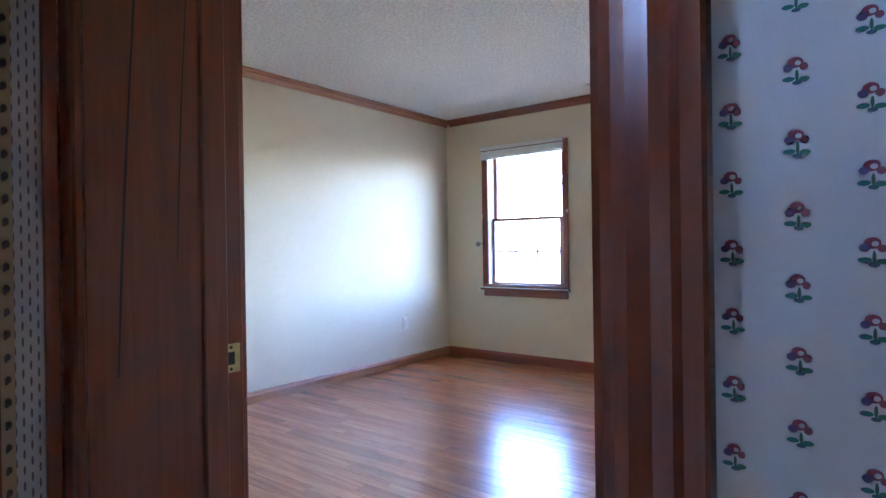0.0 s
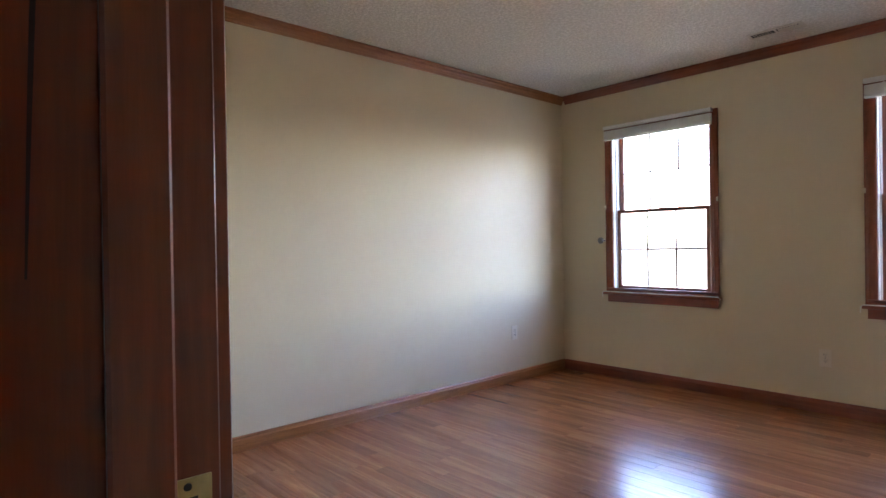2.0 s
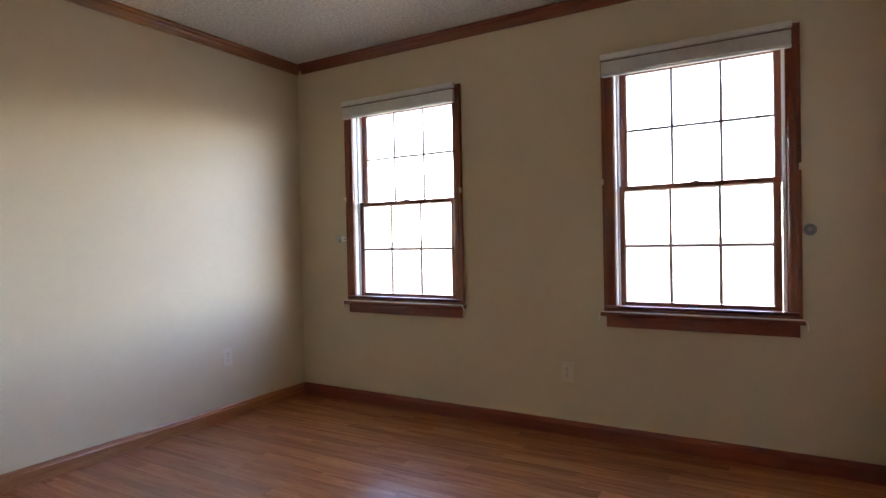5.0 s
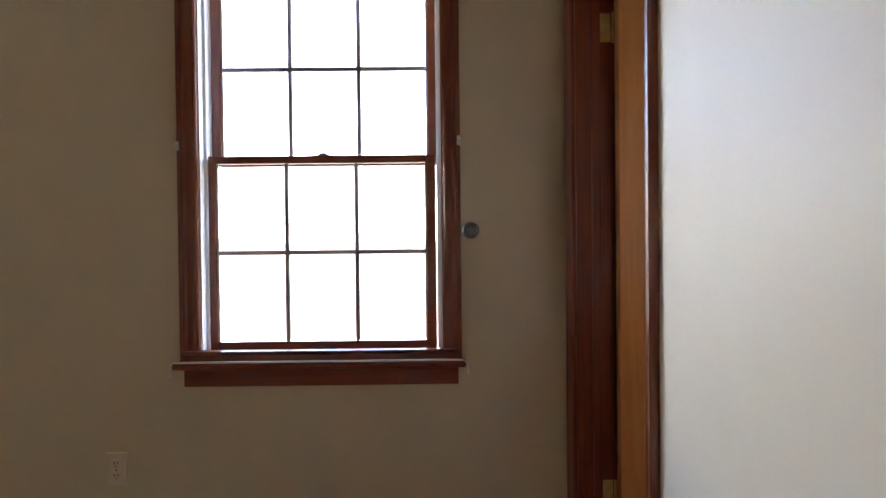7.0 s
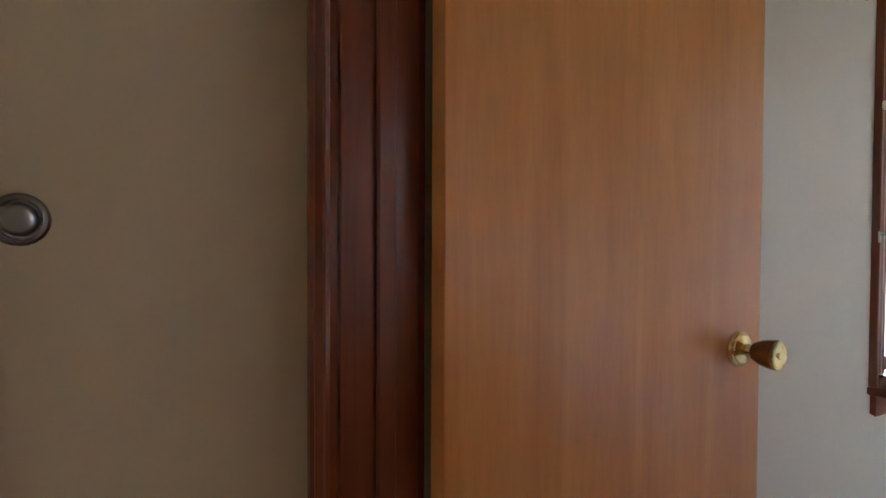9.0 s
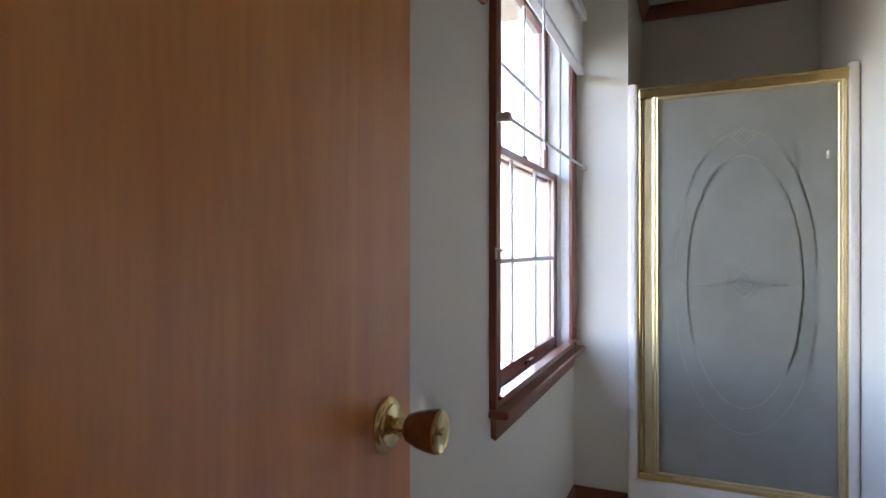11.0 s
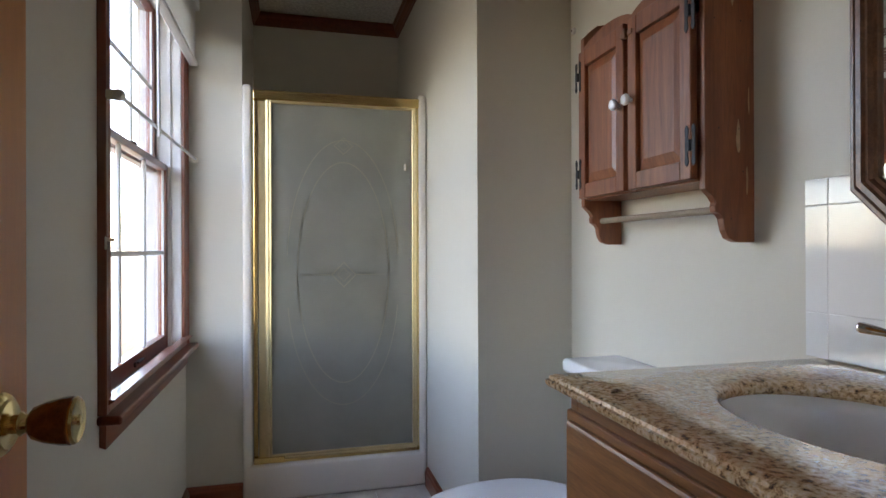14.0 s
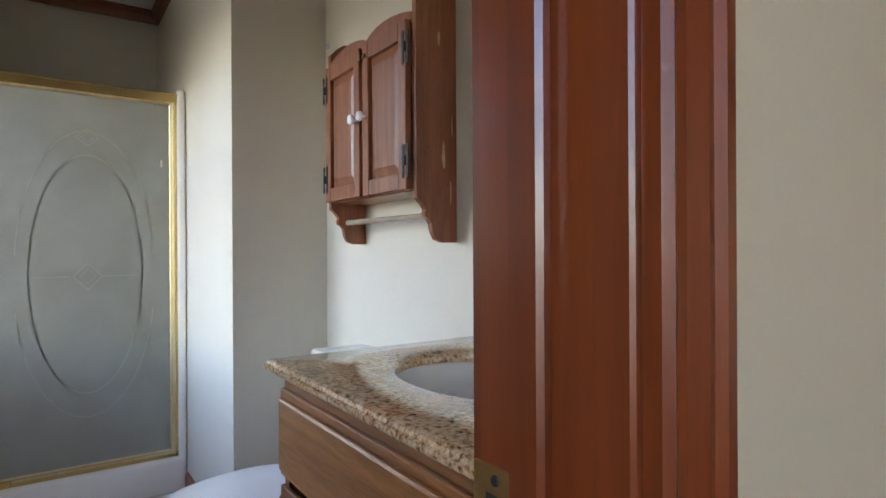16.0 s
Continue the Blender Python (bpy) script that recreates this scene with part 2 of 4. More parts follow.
sprig_paper = wallpaper("sprig_wallpaper", (0.52, 0.48, 0.45), 1, 0.011, 0.026, [(0.5, 0.5, 0.16, 0.3, (0.16, 0.12, 0.13))])
border_paper = wallpaper("border_wallpaper", (0.42, 0.30, 0.18), 1, 0.015, 0.036, [(0.3, 0.5, 0.28, 0.16, (0.06, 0.05, 0.05)), (0.15, 0.36, 0.16, 0.1, (0.08, 0.06, 0.06))], 0.0)
GRAN, FROST, PANE, SILVER, POP = granite(), frosted(), pane_glass(), mirror_glass(), popcorn()
etched = plain("etched_glass", (0.70, 0.67, 0.55), 0.45, 0, 0.04, 30, 0)


def grass():
    m, n, l, p = material("lawn", 0.9)
    v = coords(n, l, (1, 1, 1), False)
    a, b = noise_of(n, l, v, 0.15, 4), noise_of(n, l, v, 6, 5)
    c = ramp_of(n, l, a, [(0.35, (0.075, 0.062, 0.035)), (0.65, (0.12, 0.10, 0.06))])
    c = mixed(n, l, 0.5, c, ramp_of(n, l, b, [(0.3, (0.6, 0.6, 0.6)), (0.7, (1, 1, 1))]), "MULTIPLY")
    l.new(c, p.inputs["Base Color"])
    return m


lawn = grass()


# ---- mesh helpers ----
def box(bm, x0, x1, y0, y1, z0, z1, bev=0.0, seg=1):
    m = Matrix.Translation(((x0 + x1) / 2, (y0 + y1) / 2, (z0 + z1) / 2)) @ Matrix.Diagonal((abs(x1 - x0), abs(y1 - y0), abs(z1 - z0), 1))
    vs = bmesh.ops.create_cube(bm, size=1, matrix=m)["verts"]
    if bev:
        es = list({e for v in vs for e in v.link_edges})
        bmesh.ops.bevel(bm, geom=es, offset=bev, segments=seg, profile=0.5, affect="EDGES")
    return bm


def lathe(bm, prof, m=Matrix(), seg=24, cap=True):
    """Turn (radius, height) pairs about the z axis of m."""
    rings = []
    for r, h in prof:
        rings.append([bm.verts.new(m @ Vector((r * math.cos(2 * math.pi * i / seg), r * math.sin(2 * math.pi * i / seg), h))) for i in range(seg)])
    for a, b in zip(rings, rings[1:]):
        for i in range(seg):
            bm.faces.new((a[i], a[(i + 1) % seg], b[(i + 1) % seg], b[i]))
    if cap:
        bm.faces.new(rings[0][::-1])
        bm.faces.new(rings[-1])
    return bm


def tube(bm, pts, r, seg=10):
    """A round bar along pts; r is a number or one radius a point."""
    pts = [Vector(p) for p in pts]
    rs = [r] * len(pts) if isinstance(r, (int, float)) else r
    rings, ref = [], Vector((0.13, 0.21, 0.97))
    for i, p in enumerate(pts):
        t = (pts[min(i + 1, len(pts) - 1)] - pts[max(i - 1, 0)]).normalized()
        a = (ref - t * ref.dot(t)).normalized()
        if a.length < 0.1:
            a = t.orthogonal().normalized()
        b = t.cross(a)
        rings.append([bm.verts.new(p + rs[i] * (a * math.cos(2 * math.pi * k / seg) + b * math.sin(2 * math.pi * k / seg))) for k in range(seg)])
    for a, b in zip(rings, rings[1:]):
        for i in range(seg):
            bm.faces.new((a[i], a[(i + 1) % seg], b[(i + 1) % seg], b[i]))
    bm.faces.new(rings[0][::-1])
    bm.faces.new(rings[-1])
    return bm


def sweep(bm, pts, prof, up, closed=False):
    """Carry a profile of (side, out) pairs along pts, mitred at the corners. up: the way of 'out'; 'side' is up x travel."""
    pts, up = [Vector(p) for p in pts], Vector(up).normalized()
    n, rings = len(pts), []
    for i, p in enumerate(pts):
        dirs = []
        if closed or i > 0:
            dirs.append((p - pts[i - 1]).normalized())
        if closed or i < n - 1:
            dirs.append((pts[(i + 1) % n] - p).normalized())
        sides = [up.cross(d) for d in dirs]
        if len(sides) == 2:
            s = (sides[0] + sides[1])
            s = s / max(0.2, s.dot(sides[0]))
        else:
            s = sides[0]
        rings.append([bm.verts.new(p + s * a + up * b) for a, b in prof])
    k = len(prof)
    pairs = list(zip(rings, rings[1:])) + ([(rings[-1], rings[0])] if closed else [])
    for a, b in pairs:
        for i in range(k):
            bm.faces.new((a[i], a[(i + 1) % k], b[(i + 1) % k], b[i]))
    if not closed:
        bm.faces.new(rings[0][::-1])
        bm.faces.new(rings[-1])
    return bm


def prism(bm, outline, m, depth):
    """An outline of (a, b) pairs in the xy plane of m, thickened along its z."""
    lo = [bm.verts.new(m @ Vector((a, b, 0))) for a, b in outline]
    hi = [bm.verts.new(m @ Vector((a, b, depth))) for a, b in outline]
    k = len(lo)
    for i in range(k):
        bm.faces.new((lo[i], lo[(i + 1) % k], hi[(i + 1) % k], hi[i]))
    bm.faces.new(lo[::-1])
    bm.faces.new(hi)
    return bm


def part(name, bm, mat, parent=None, smooth=False, label=""):
    bmesh.ops.recalc_face_normals(bm, faces=bm.faces)
    me = bpy.data.meshes.new(name)
    bm.to_mesh(me)
    bm.free()
    me.materials.append(mat)
    if smooth:
        me.shade_smooth()
        me.set_sharp_from_angle(angle=radians(40))
    ob = new(name, me)
    if parent:
        ob.parent = parent
    return tagged(ob, label) if label else ob


def B():
    return bmesh.new()


def setting(name, bm, mat, label):
    return tagged(part(name, bm, mat), label, name.split("_")[0], kind="structure")


def holder(name, label, category, kind="", group=""):
    return tagged(new(name), label, category, group, kind)


# ---- plan ----
XL, XP0, XP1 = -3.60, -0.068, 0.045          # bedroom's side wall, partition
YB, YH = -4.135, -4.43                      # bedroom's back wall, hall face
H = 2.435
DX0, DX1, DH = -0.967, -0.075, 2.00          # hall doorway
DY0, DY1 = -0.735, -0.10                    # bathroom doorway
YV, XJ, XBK = -1.41, 2.64, 3.38             # vanity wall, shower front, shower back
YA0, YA1, XA = -1.06, -0.235, 1.84          # shower alcove, its near corner
WIN = [(-3.150, -2.222, 0.716, 1.396, 2.092), (-1.348, -0.426, 0.716, 1.394, 2.092), (1.490, 2.612, 0.71, 1.45, 2.15)]
CW = 0.062                                  # casing width

# outer wall with its three window openings
bm = B()
xs = XL - 0.12
for x0, x1, zs, zm, zt in WIN:
    a, b = x0 + CW, x1 - CW
    box(bm, xs, a, 0, 0.16, 0, 2.7)
    box(bm, a, b, 0, 0.16, 0, zs - 0.03)
    box(bm, a, b, 0, 0.16, zt - CW, 2.7)
    xs = b
box(bm, xs, 3.6, 0, 0.16, 0, 2.7)
wall_n = setting("wall_north", bm, cream, "cream painted outer wall with double-hung windows")
bm = B()
bx = WIN[2]
box(bm, XP1, bx[0] + CW, -0.004, -0.0005, 0, H)
box(bm, bx[0] + CW, bx[1] - CW, -0.004, -0.0005, 0, bx[2] - 0.03)
box(bm, bx[0] + CW, bx[1] - CW, -0.004, -0.0005, bx[4] - CW, H)
box(bm, bx[1] - CW, XJ, -0.004, -0.0005, 0, H)
setting("wall_bath_window", bm, bath_paint, "off-white painted bathroom wall round the window")
setting("wall_west", box(B(), XL - 0.12, XL, YH, 0, 0, 2.7), cream, "cream painted bedroom side wall in window light")
bm = B()
box(bm, XL, DX0 - 0.02, YH, YB, 0, 2.7)
box(bm, DX0 - 0.02, DX1 + 0.02, YH, YB, DH + 0.02, 2.7)
setting("wall_south", bm, cream, "cream painted bedroom back wall with the hall doorway")
bm = B()
box(bm, XP0, XP1, YH + 0.12, DY0 - 0.02, 0, 2.7)
box(bm, XP0, XP1, DY1 + 0.02, 0, 0, 2.7)
box(bm, XP0, XP1, DY0 - 0.02, DY1 + 0.02, DH + 0.02, 2.7)
setting("wall_partition", bm, cream, "cream painted partition with the bathroom doorway")
bm = B()
box(bm, XP1, XP1 + 0.004, YV, DY0 - 0.02, 0, H)
box(bm, XP1, XP1 + 0.004, DY1 + 0.02, 0, 0, H)
box(bm, XP1, XP1 + 0.004, DY0 - 0.02, DY1 + 0.02, DH + 0.02, H)
setting("wall_bath_door", bm, bath_paint, "off-white painted bathroom wall beside the door")
setting("wall_vanity", box(B(), XP1, XA, YV - 0.12, YV, 0, 2.7), bath_paint, "off-white painted wall behind vanity and toilet")
setting("wall_shower_side", box(B(), XA, XBK, YV - 0.12, YA0, 0, 2.7), bath_paint, "off-white boxed-out wall beside the shower")
setting("wall_shower_jog", box(B(), XJ, XBK, YA1, 0, 0, 2.7), bath_paint, "off-white return wall between window and shower")
setting("wall_east", box(B(), XBK, 3.6, YV - 0.12, 0, 0, 2.7), bath_paint, "off-white wall behind the shower")
# hall
setting("wall_hall_north", box(B(), XP0, 1.3, YH, YH + 0.12, 0, 2.7), white_plaster, "hall wall beside the bedroom doorway")
# opening out of view, added and sized to light the hall
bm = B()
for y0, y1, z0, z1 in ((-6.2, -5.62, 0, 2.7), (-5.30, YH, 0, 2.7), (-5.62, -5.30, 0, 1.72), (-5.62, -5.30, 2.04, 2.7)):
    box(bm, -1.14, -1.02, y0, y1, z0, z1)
setting("wall_hall_west", bm, white_plaster, "hall side wall with an unseen opening added to let in sky light")
setting("wall_hall_east", box(B(), 1.3, 1.42, -6.2, YH + 0.12, 0, 2.7), white_plaster, "plain hall end wall")
setting("wall_hall_south", box(B(), -1.14, 1.42, -6.32, -6.2, 0, 2.7), white_plaster, "hall wall opposite the bedroom")
setting("wallpaper_floral", box(B(), DX1 + 0.02, 1.3, YH - 0.003, YH, 0, H), floral_paper, "pale blue wallpaper with small red and green flowers")
setting("wallpaper_sprig", box(B(), -1.02, -1.017, -5.24, YH, 0, H), sprig_paper, "grey-brown wallpaper with a fine dark sprig print")
setting("wallpaper_border", box(B(), -1.017, -1.0155, -4.536, -4.516, 0, H), border_paper, "tan wallpaper border strip with small dark motifs")
setting("trim_hall", box(box(B(), -1.017, -1.004, -4.62, -4.537, 0, 2.1, 0.004, 2), -1.017, -1.004, -4.476, -4.452, 0, 2.1, 0.004, 2), trim_z, "stained wood casing in the hall")
setting("ceiling_bedroom", box(B(), XL - 0.12, XP0, YH, 0.16, H, 2.6), POP, "white popcorn-textured ceiling")
setting("ceiling_bathroom", box(B(), XP0, 3.6, YV - 0.12, 0.16, H, 2.6), POP, "white textured bathroom ceiling")
setting("ceiling_hall", box(B(), -1.14, 1.42, -6.32, YH, H, 2.6), POP, "white textured hall ceiling")
# slab out of view, added to close the shell against sun
setting("roof", box(B(), XL - 0.5, 3.9, -6.6, 0.75, 2.7, 2.85), outer, "unseen roof slab added to keep the sun out of the rooms")
setting("floor", box(B(), XL - 0.12, XP0 + 0.07, YH, 0.16, -0.2, -0.013), soil, "strip oak floor in honey-brown boards")
setting("floor_hall", box(B(), -1.14, 1.42, -6.32, YH, -0.2, 0), oak_f, "oak hall floor")
setting("floor_bathroom", box(B(), XP0 + 0.07, 3.6, YV - 0.12, 0.16, -0.2, -0.008), grout, "beige tiled bathroom floor")
bm = B()
vs = [bm.verts.new(p) for p in ((-900, -900, -0.6), (900, -900, -0.6), (900, 900, -0.6), (-900, 900, -0.6))]
bm.faces.new(vs)
setting("ground", bm, lawn, "sunlit lawn and open ground outside the windows")

# ---- trim ----
CASING = [(0, 0), (0, 0.010), (0.006, 0.014), (0.012, 0.012), (0.020, 0.013), (0.034, 0.018), (0.044, 0.016), (0.050, 0.020), (0.060, 0.020), (CW, 0.017), (CW, 0)]
BASE = [(0, 0), (0, 0.016), (0.062, 0.016), (0.071, 0.012), (0.079, 0.011), (0.086, 0.005), (0.086, 0)]


def baseboard(pts, inward, mat):
    """Baseboard along a wall's foot; pts on the wall line."""
    bm = B()
    a, b = Vector(pts[0]), Vector(pts[1])
    up = Vector((inward[0], inward[1], 0))
    sw = [(s, o) for s, o in BASE]
    d = (b - a).normalized()
    if up.cross(d).z < 0:
        a, b = b, a
    sweep(bm, [a, b], sw, up)
    ob = setting("baseboard", bm, mat, "stained wood baseboard along the wall")
    return ob


# west baseboard takes the copy whose colour holds the window light
baseboard([(XL, YB, 0), (XL, 0, 0)], (1, 0), lit_y)
baseboard([(XL + 0.016, 0, 0), (XP0 - 0.02, 0, 0)], (0, -1), trim_x)
baseboard([(XP0, YB, 0), (XP0, DY0 - CW - 0.005, 0)], (-1, 0), trim_y)
baseboard([(XL + 0.016, YB, 0), (DX0 - CW - 0.005, YB, 0)], (0, 1), trim_x)
baseboard([(XP1 + 0.004, -0.004, 0), (XJ - 0.016, -0.004, 0)], (0, -1), trim_x)
baseboard([(XJ, -0.004, 0), (XJ, YA1, 0)], (-1, 0), trim_y)
baseboard([(XA, YA0, 0), (XJ - 0.035, YA0, 0)], (0, 1), trim_x)
baseboard([(XA, YV, 0), (XA, YA0 + 0.016, 0)], (-1, 0), trim_y)
baseboard([(0.9, YV, 0), (XA - 0.016, YV, 0)], (0, 1), trim_x)


CROWN = [(0, 0), (0.040, 0), (0.040, 0.009), (0.034, 0.014), (0.031, 0.018), (0.029, 0.030), (0.018, 0.042), (0.015, 0.050), (0.011, 0.053), (0.007, 0.064), (0, 0.067)]


def crown(pts, mat, label):
    """Crown moulding under the ceiling; side points into the room."""
    bm = B()
    sweep(bm, pts, CROWN, (0, 0, -1))
    return setting("crown_moulding", bm, mat, label)


lb = "stained wood crown moulding under the ceiling"
# west crown likewise has the window light in its colour
crown([(XL, YB, H), (XL, 0, H)], lit_y, lb)
crown([(XL + 0.045, 0, H), (XP0, 0, H)], trim_x, lb)
crown([(XP0, -0.045, H), (XP0, YB, H)], trim_y, lb)
crown([(XP0 - 0.045, YB, H), (XL + 0.045, YB, H)], trim_x, lb)
crown([(XP1 + 0.004, YV, H), (XP1 + 0.004, -0.004, H), (XJ, -0.004, H), (XJ, YA1, H), (XBK, YA1, H), (XBK, YA0, H), (XA, YA0, H), (XA, YV, H), (XP1 + 0.004, YV, H)], trim_x, lb)


# ---- windows ----
def sash(parent, name, x0, x1, z0, z1, y, stile, bot, top, mats):
    """A sash of six panes: frame, bars and glass."""
    bm = B()
    box(bm, x0, x0 + stile, y, y + 0.032, z0, z1, 0.002)
    box(bm, x1 - stile, x1, y, y + 0.032, z0, z1, 0.002)
    box(bm, x0 + stile, x1 - stile, y + 0.001, y + 0.031, z0, z0 + bot, 0.002)
    box(bm, x0 + stile, x1 - stile, y + 0.001, y + 0.031, z1 - top, z1, 0.002)
    fr = part(name, bm, mats[0], parent)
    a, b, c, d = x0 + stile, x1 - stile, z0 + bot, z1 - top
    bm = B()
    zmid = (c + d) / 2
    for i in (1, 2):
        x = a + (b - a) * i / 3
        box(bm, x - 0.008, x + 0.008, y + 0.006, y + 0.018, c, d, 0.003)
    box(bm, a, b, y + 0.007, y + 0.017, zmid - 0.008, zmid + 0.008, 0.003)
    for x in (a, b - 0.006):
        box(bm, x, x + 0.006, y + 0.008, y + 0.016, c, d)
    part("glazing_bars", bm, mats[1], fr)
    for i in range(3):
        for lo, hi in ((c, zmid), (zmid, d)):
            bm = B()
            box(bm, a + (b - a) * i / 3 + 0.0065, a + (b - a) * (i + 1) / 3 - 0.0065, y + 0.0195, y + 0.0225, lo + 0.0065, hi - 0.0065)
            g = part("pane", bm, PANE, fr)
            g.visible_shadow = False
    return fr


def window(name, x0, x1, zs, zm, zt, y, label, bars, horns=0.012):
    w = holder(name, label, "window", "structure")
    a, b, top = x0 + CW, x1 - CW, zt - CW
    bm = B()
    prof = [(s, o) for s, o in CASING]
    sweep(bm, [(b, y, zs), (b, y, top), (a, y, top), (a, y, zs)], [(-s, o) for s, o in prof], (0, -1, 0))
    part("casing", bm, trim_z, w)
    bm = B()
    box(bm, x0 - horns, x1 + horns, y - 0.055, y, zs - 0.022, zs, 0.006, 2)
    box(bm, a, b, y, 0.10, zs - 0.021, zs - 0.001)
    part("stool", bm, trim_x, w)
    bm = B()
    prof = [(0, 0), (0.006, 0.014), (0.020, 0.016), (0.040, 0.014), (0.052, 0.034), (0.056, 0.034), (0.056, 0)]
    sweep(bm, [(x0 + 0.012, y, zs - 0.078), (x1 - 0.012, y, zs - 0.078)], [(-s, o) for s, o in prof], (0, -1, 0))
    for v in bm.verts:
        if v.co.z > zs - 0.05:
            v.co.x += 0.012 if v.co.x > (x0 + x1) / 2 else -0.012
    for v in bm.verts:
        if v.co.z < zs - 0.09:
            v.co.z = zs - 0.022 - (v.co.z - (zs - 0.078))
    part("apron", bm, trim_x, w)
    # white side tracks and head
    bm = B()
    for s, e in ((a, 1), (b, -1)):
        for y0, y1, t in ((y + 0.001, 0.034, 0.006), (0.034, 0.044, 0.016), (0.078, 0.087, 0.014), (0.0442, 0.15, 0.010)):
            box(bm, s, s + e * t, y0, y1, zs - 0.001, top, 0.001)
    box(bm, a, b, 0.001 + y, 0.15, top - 0.010, top, 0.001)
    part("side_track", bm, vinyl, w)
    box_b = B()
    box(box_b, a, b, 0.10, 0.2, zs - 0.05, zs - 0.022)
    part("outer_sill", box_b, vinyl, w)
    sash(w, "lower_sash", a + 0.0060, b - 0.0190, zs, zm, 0.045, 0.032, 0.052, 0.026, (trim_x, bars))
    sash(w, "upper_sash", a + 0.0105, b - 0.0105, zm - 0.03, top - 0.008, 0.088, 0.034, 0.03, 0.02, (trim_z, bars))
    xm = (a + b) / 2
    bm = B()
    box(bm, xm - 0.045, xm + 0.045, 0.037, 0.045, zs + 0.016, zs + 0.034, 0.003)
    box(bm, xm - 0.040, xm + 0.040, 0.028, 0.038, zs + 0.028, zs + 0.034, 0.002)
    part("lift_handle", bm, bronze, w)
    bm = B()
    lathe(bm, [(0.018, 0), (0.017, 0.005), (0.010, 0.010), (0.004, 0.012)], Matrix.Translation((xm, 0.06, zm)), 14)
    box(bm, xm - 0.03, xm + 0.03, 0.052, 0.068, zm, zm + 0.003)
    part("sash_lock", bm, bronze, w, True)
    return w


bars_grey = plain("bronze_bars", (0.48, 0.45, 0.41), 0.4, 0, 0.05, 30, 0)
bars_white = plain("white_bars", (0.8, 0.8, 0.78), 0.4, 0, 0.03, 30, 0)
lb = "double-hung window in stained wood with six-pane sashes"
window("window_1", *WIN[0], 0, lb, bars_grey)
window("window_2", *WIN[1], 0, lb, bars_grey)
window("window_3", *WIN[2], -0.004, "double-hung bathroom window in stained wood frame", bars_white)


def raised_blind(x0, x1, zt, zb, y, wand):
    """A venetian blind pulled up into a stack under its head rail."""
    bl = holder("venetian_blind", "off-white metal venetian blind pulled up at the window head", "blind", "", "bedroom blinds")
    part("head_rail", box(box(B(), x0, x1, y - 0.036, y, zt - 0.027, zt, 0.003), x0 + 0.002, x1 - 0.002, y - 0.040, y - 0.034, zt - 0.031, zt - 0.026, 0.001), slat_white, bl)
    bm = B()
    n = 16
    rnd = random.Random(int(x0 * 1000))
    for i in range(n):
        z = zt - 0.040 - (zt - zb - 0.056) * i / n
        d = rnd.uniform(-0.0012, 0.0012)
        box(bm, x0 + 0.004, x1 - 0.004, y - 0.029 + d, y - 0.004 + d, z - 0.0026, z)
    part("slat_stack", bm, slat_white, bl)
    part("bottom_rail", box(B(), x0 + 0.003, x1 - 0.003, y - 0.030, y - 0.003, zb, zb + 0.014, 0.003), slat_white, bl)
    bm = B()
    tube(bm, [(wand, y - 0.036, zt - 0.02), (wand, y - 0.037, zb + 0.002)], 0.003, 8)
    part("tilt_wand", bm, white_plastic, bl)
    return bl


for x0, x1, zs, zm, zt in WIN[:2]:
    raised_blind(x0 + 0.008, x1 - 0.03, zt + 0.004, zt - 0.115, -0.021, x0 + 0.11)


def bath_blind():
    x0, x1, zs, zm, zt = WIN[2]
    bl = holder("pleated_blind", "white slatted blind lowered over the upper window part", "blind")
    part("head_rail", box(B(), x0 + 0.01, x1 - 0.01, -0.068, -0.022, zt - 0.032, zt + 0.012, 0.003), white_plastic, bl)
    n, top, bot = 16, zt - 0.035, 1.905
    for i in range(n):
        z = top - (top - bot) * i / n
        bm = B()
        vs = [bm.verts.new(p) for p in ((x0 + 0.02, -0.030, z), (x1 - 0.02, -0.030, z), (x1 - 0.02, -0.056, z - 0.009), (x0 + 0.02, -0.056, z - 0.009))]
        bmesh.ops.solidify(bm, geom=[bm.faces.new(vs)], thickness=0.0015)
        part("slat", bm, slat_thin, bl)
    part("bottom_rail", box(B(), x0 + 0.018, x1 - 0.005, -0.060, -0.028, 1.885, 1.902, 0.003), white_plastic, bl)
    bm = B()
    tube(bm, [(1.83, -0.064, zt - 0.03), (1.828, -0.068, 1.75), (1.83, -0.07, 1.44)], 0.004, 8)
    part("tilt_wand", bm, white_plastic, bl)


bath_blind()
rod = holder("curtain_rod", "thin white cafe curtain rod across the bathroom window", "curtain rod")
bm = tube(B(), [(1.49, -0.05, 1.475), (2.0, -0.052, 1.478), (2.618, -0.05, 1.489)], 0.0055, 10)
part("bar", bm, white_plastic, rod, True)
for x, z in ((1.497, 1.475), (2.606, 1.489)):
    bm = B()
    box(bm, x - 0.006, x + 0.006, -0.056, -0.018, z - 0.012, z + 0.012, 0.003)
    lathe(bm, [(0.010, -0.012), (0.014, -0.004), (0.014, 0.004), (0.010, 0.012)], Matrix.Translation((x, -0.05, z)) @ pose(0, 0, 0, 0, 90, 0), 14)
    part("bracket", bm, plastic, rod, True)


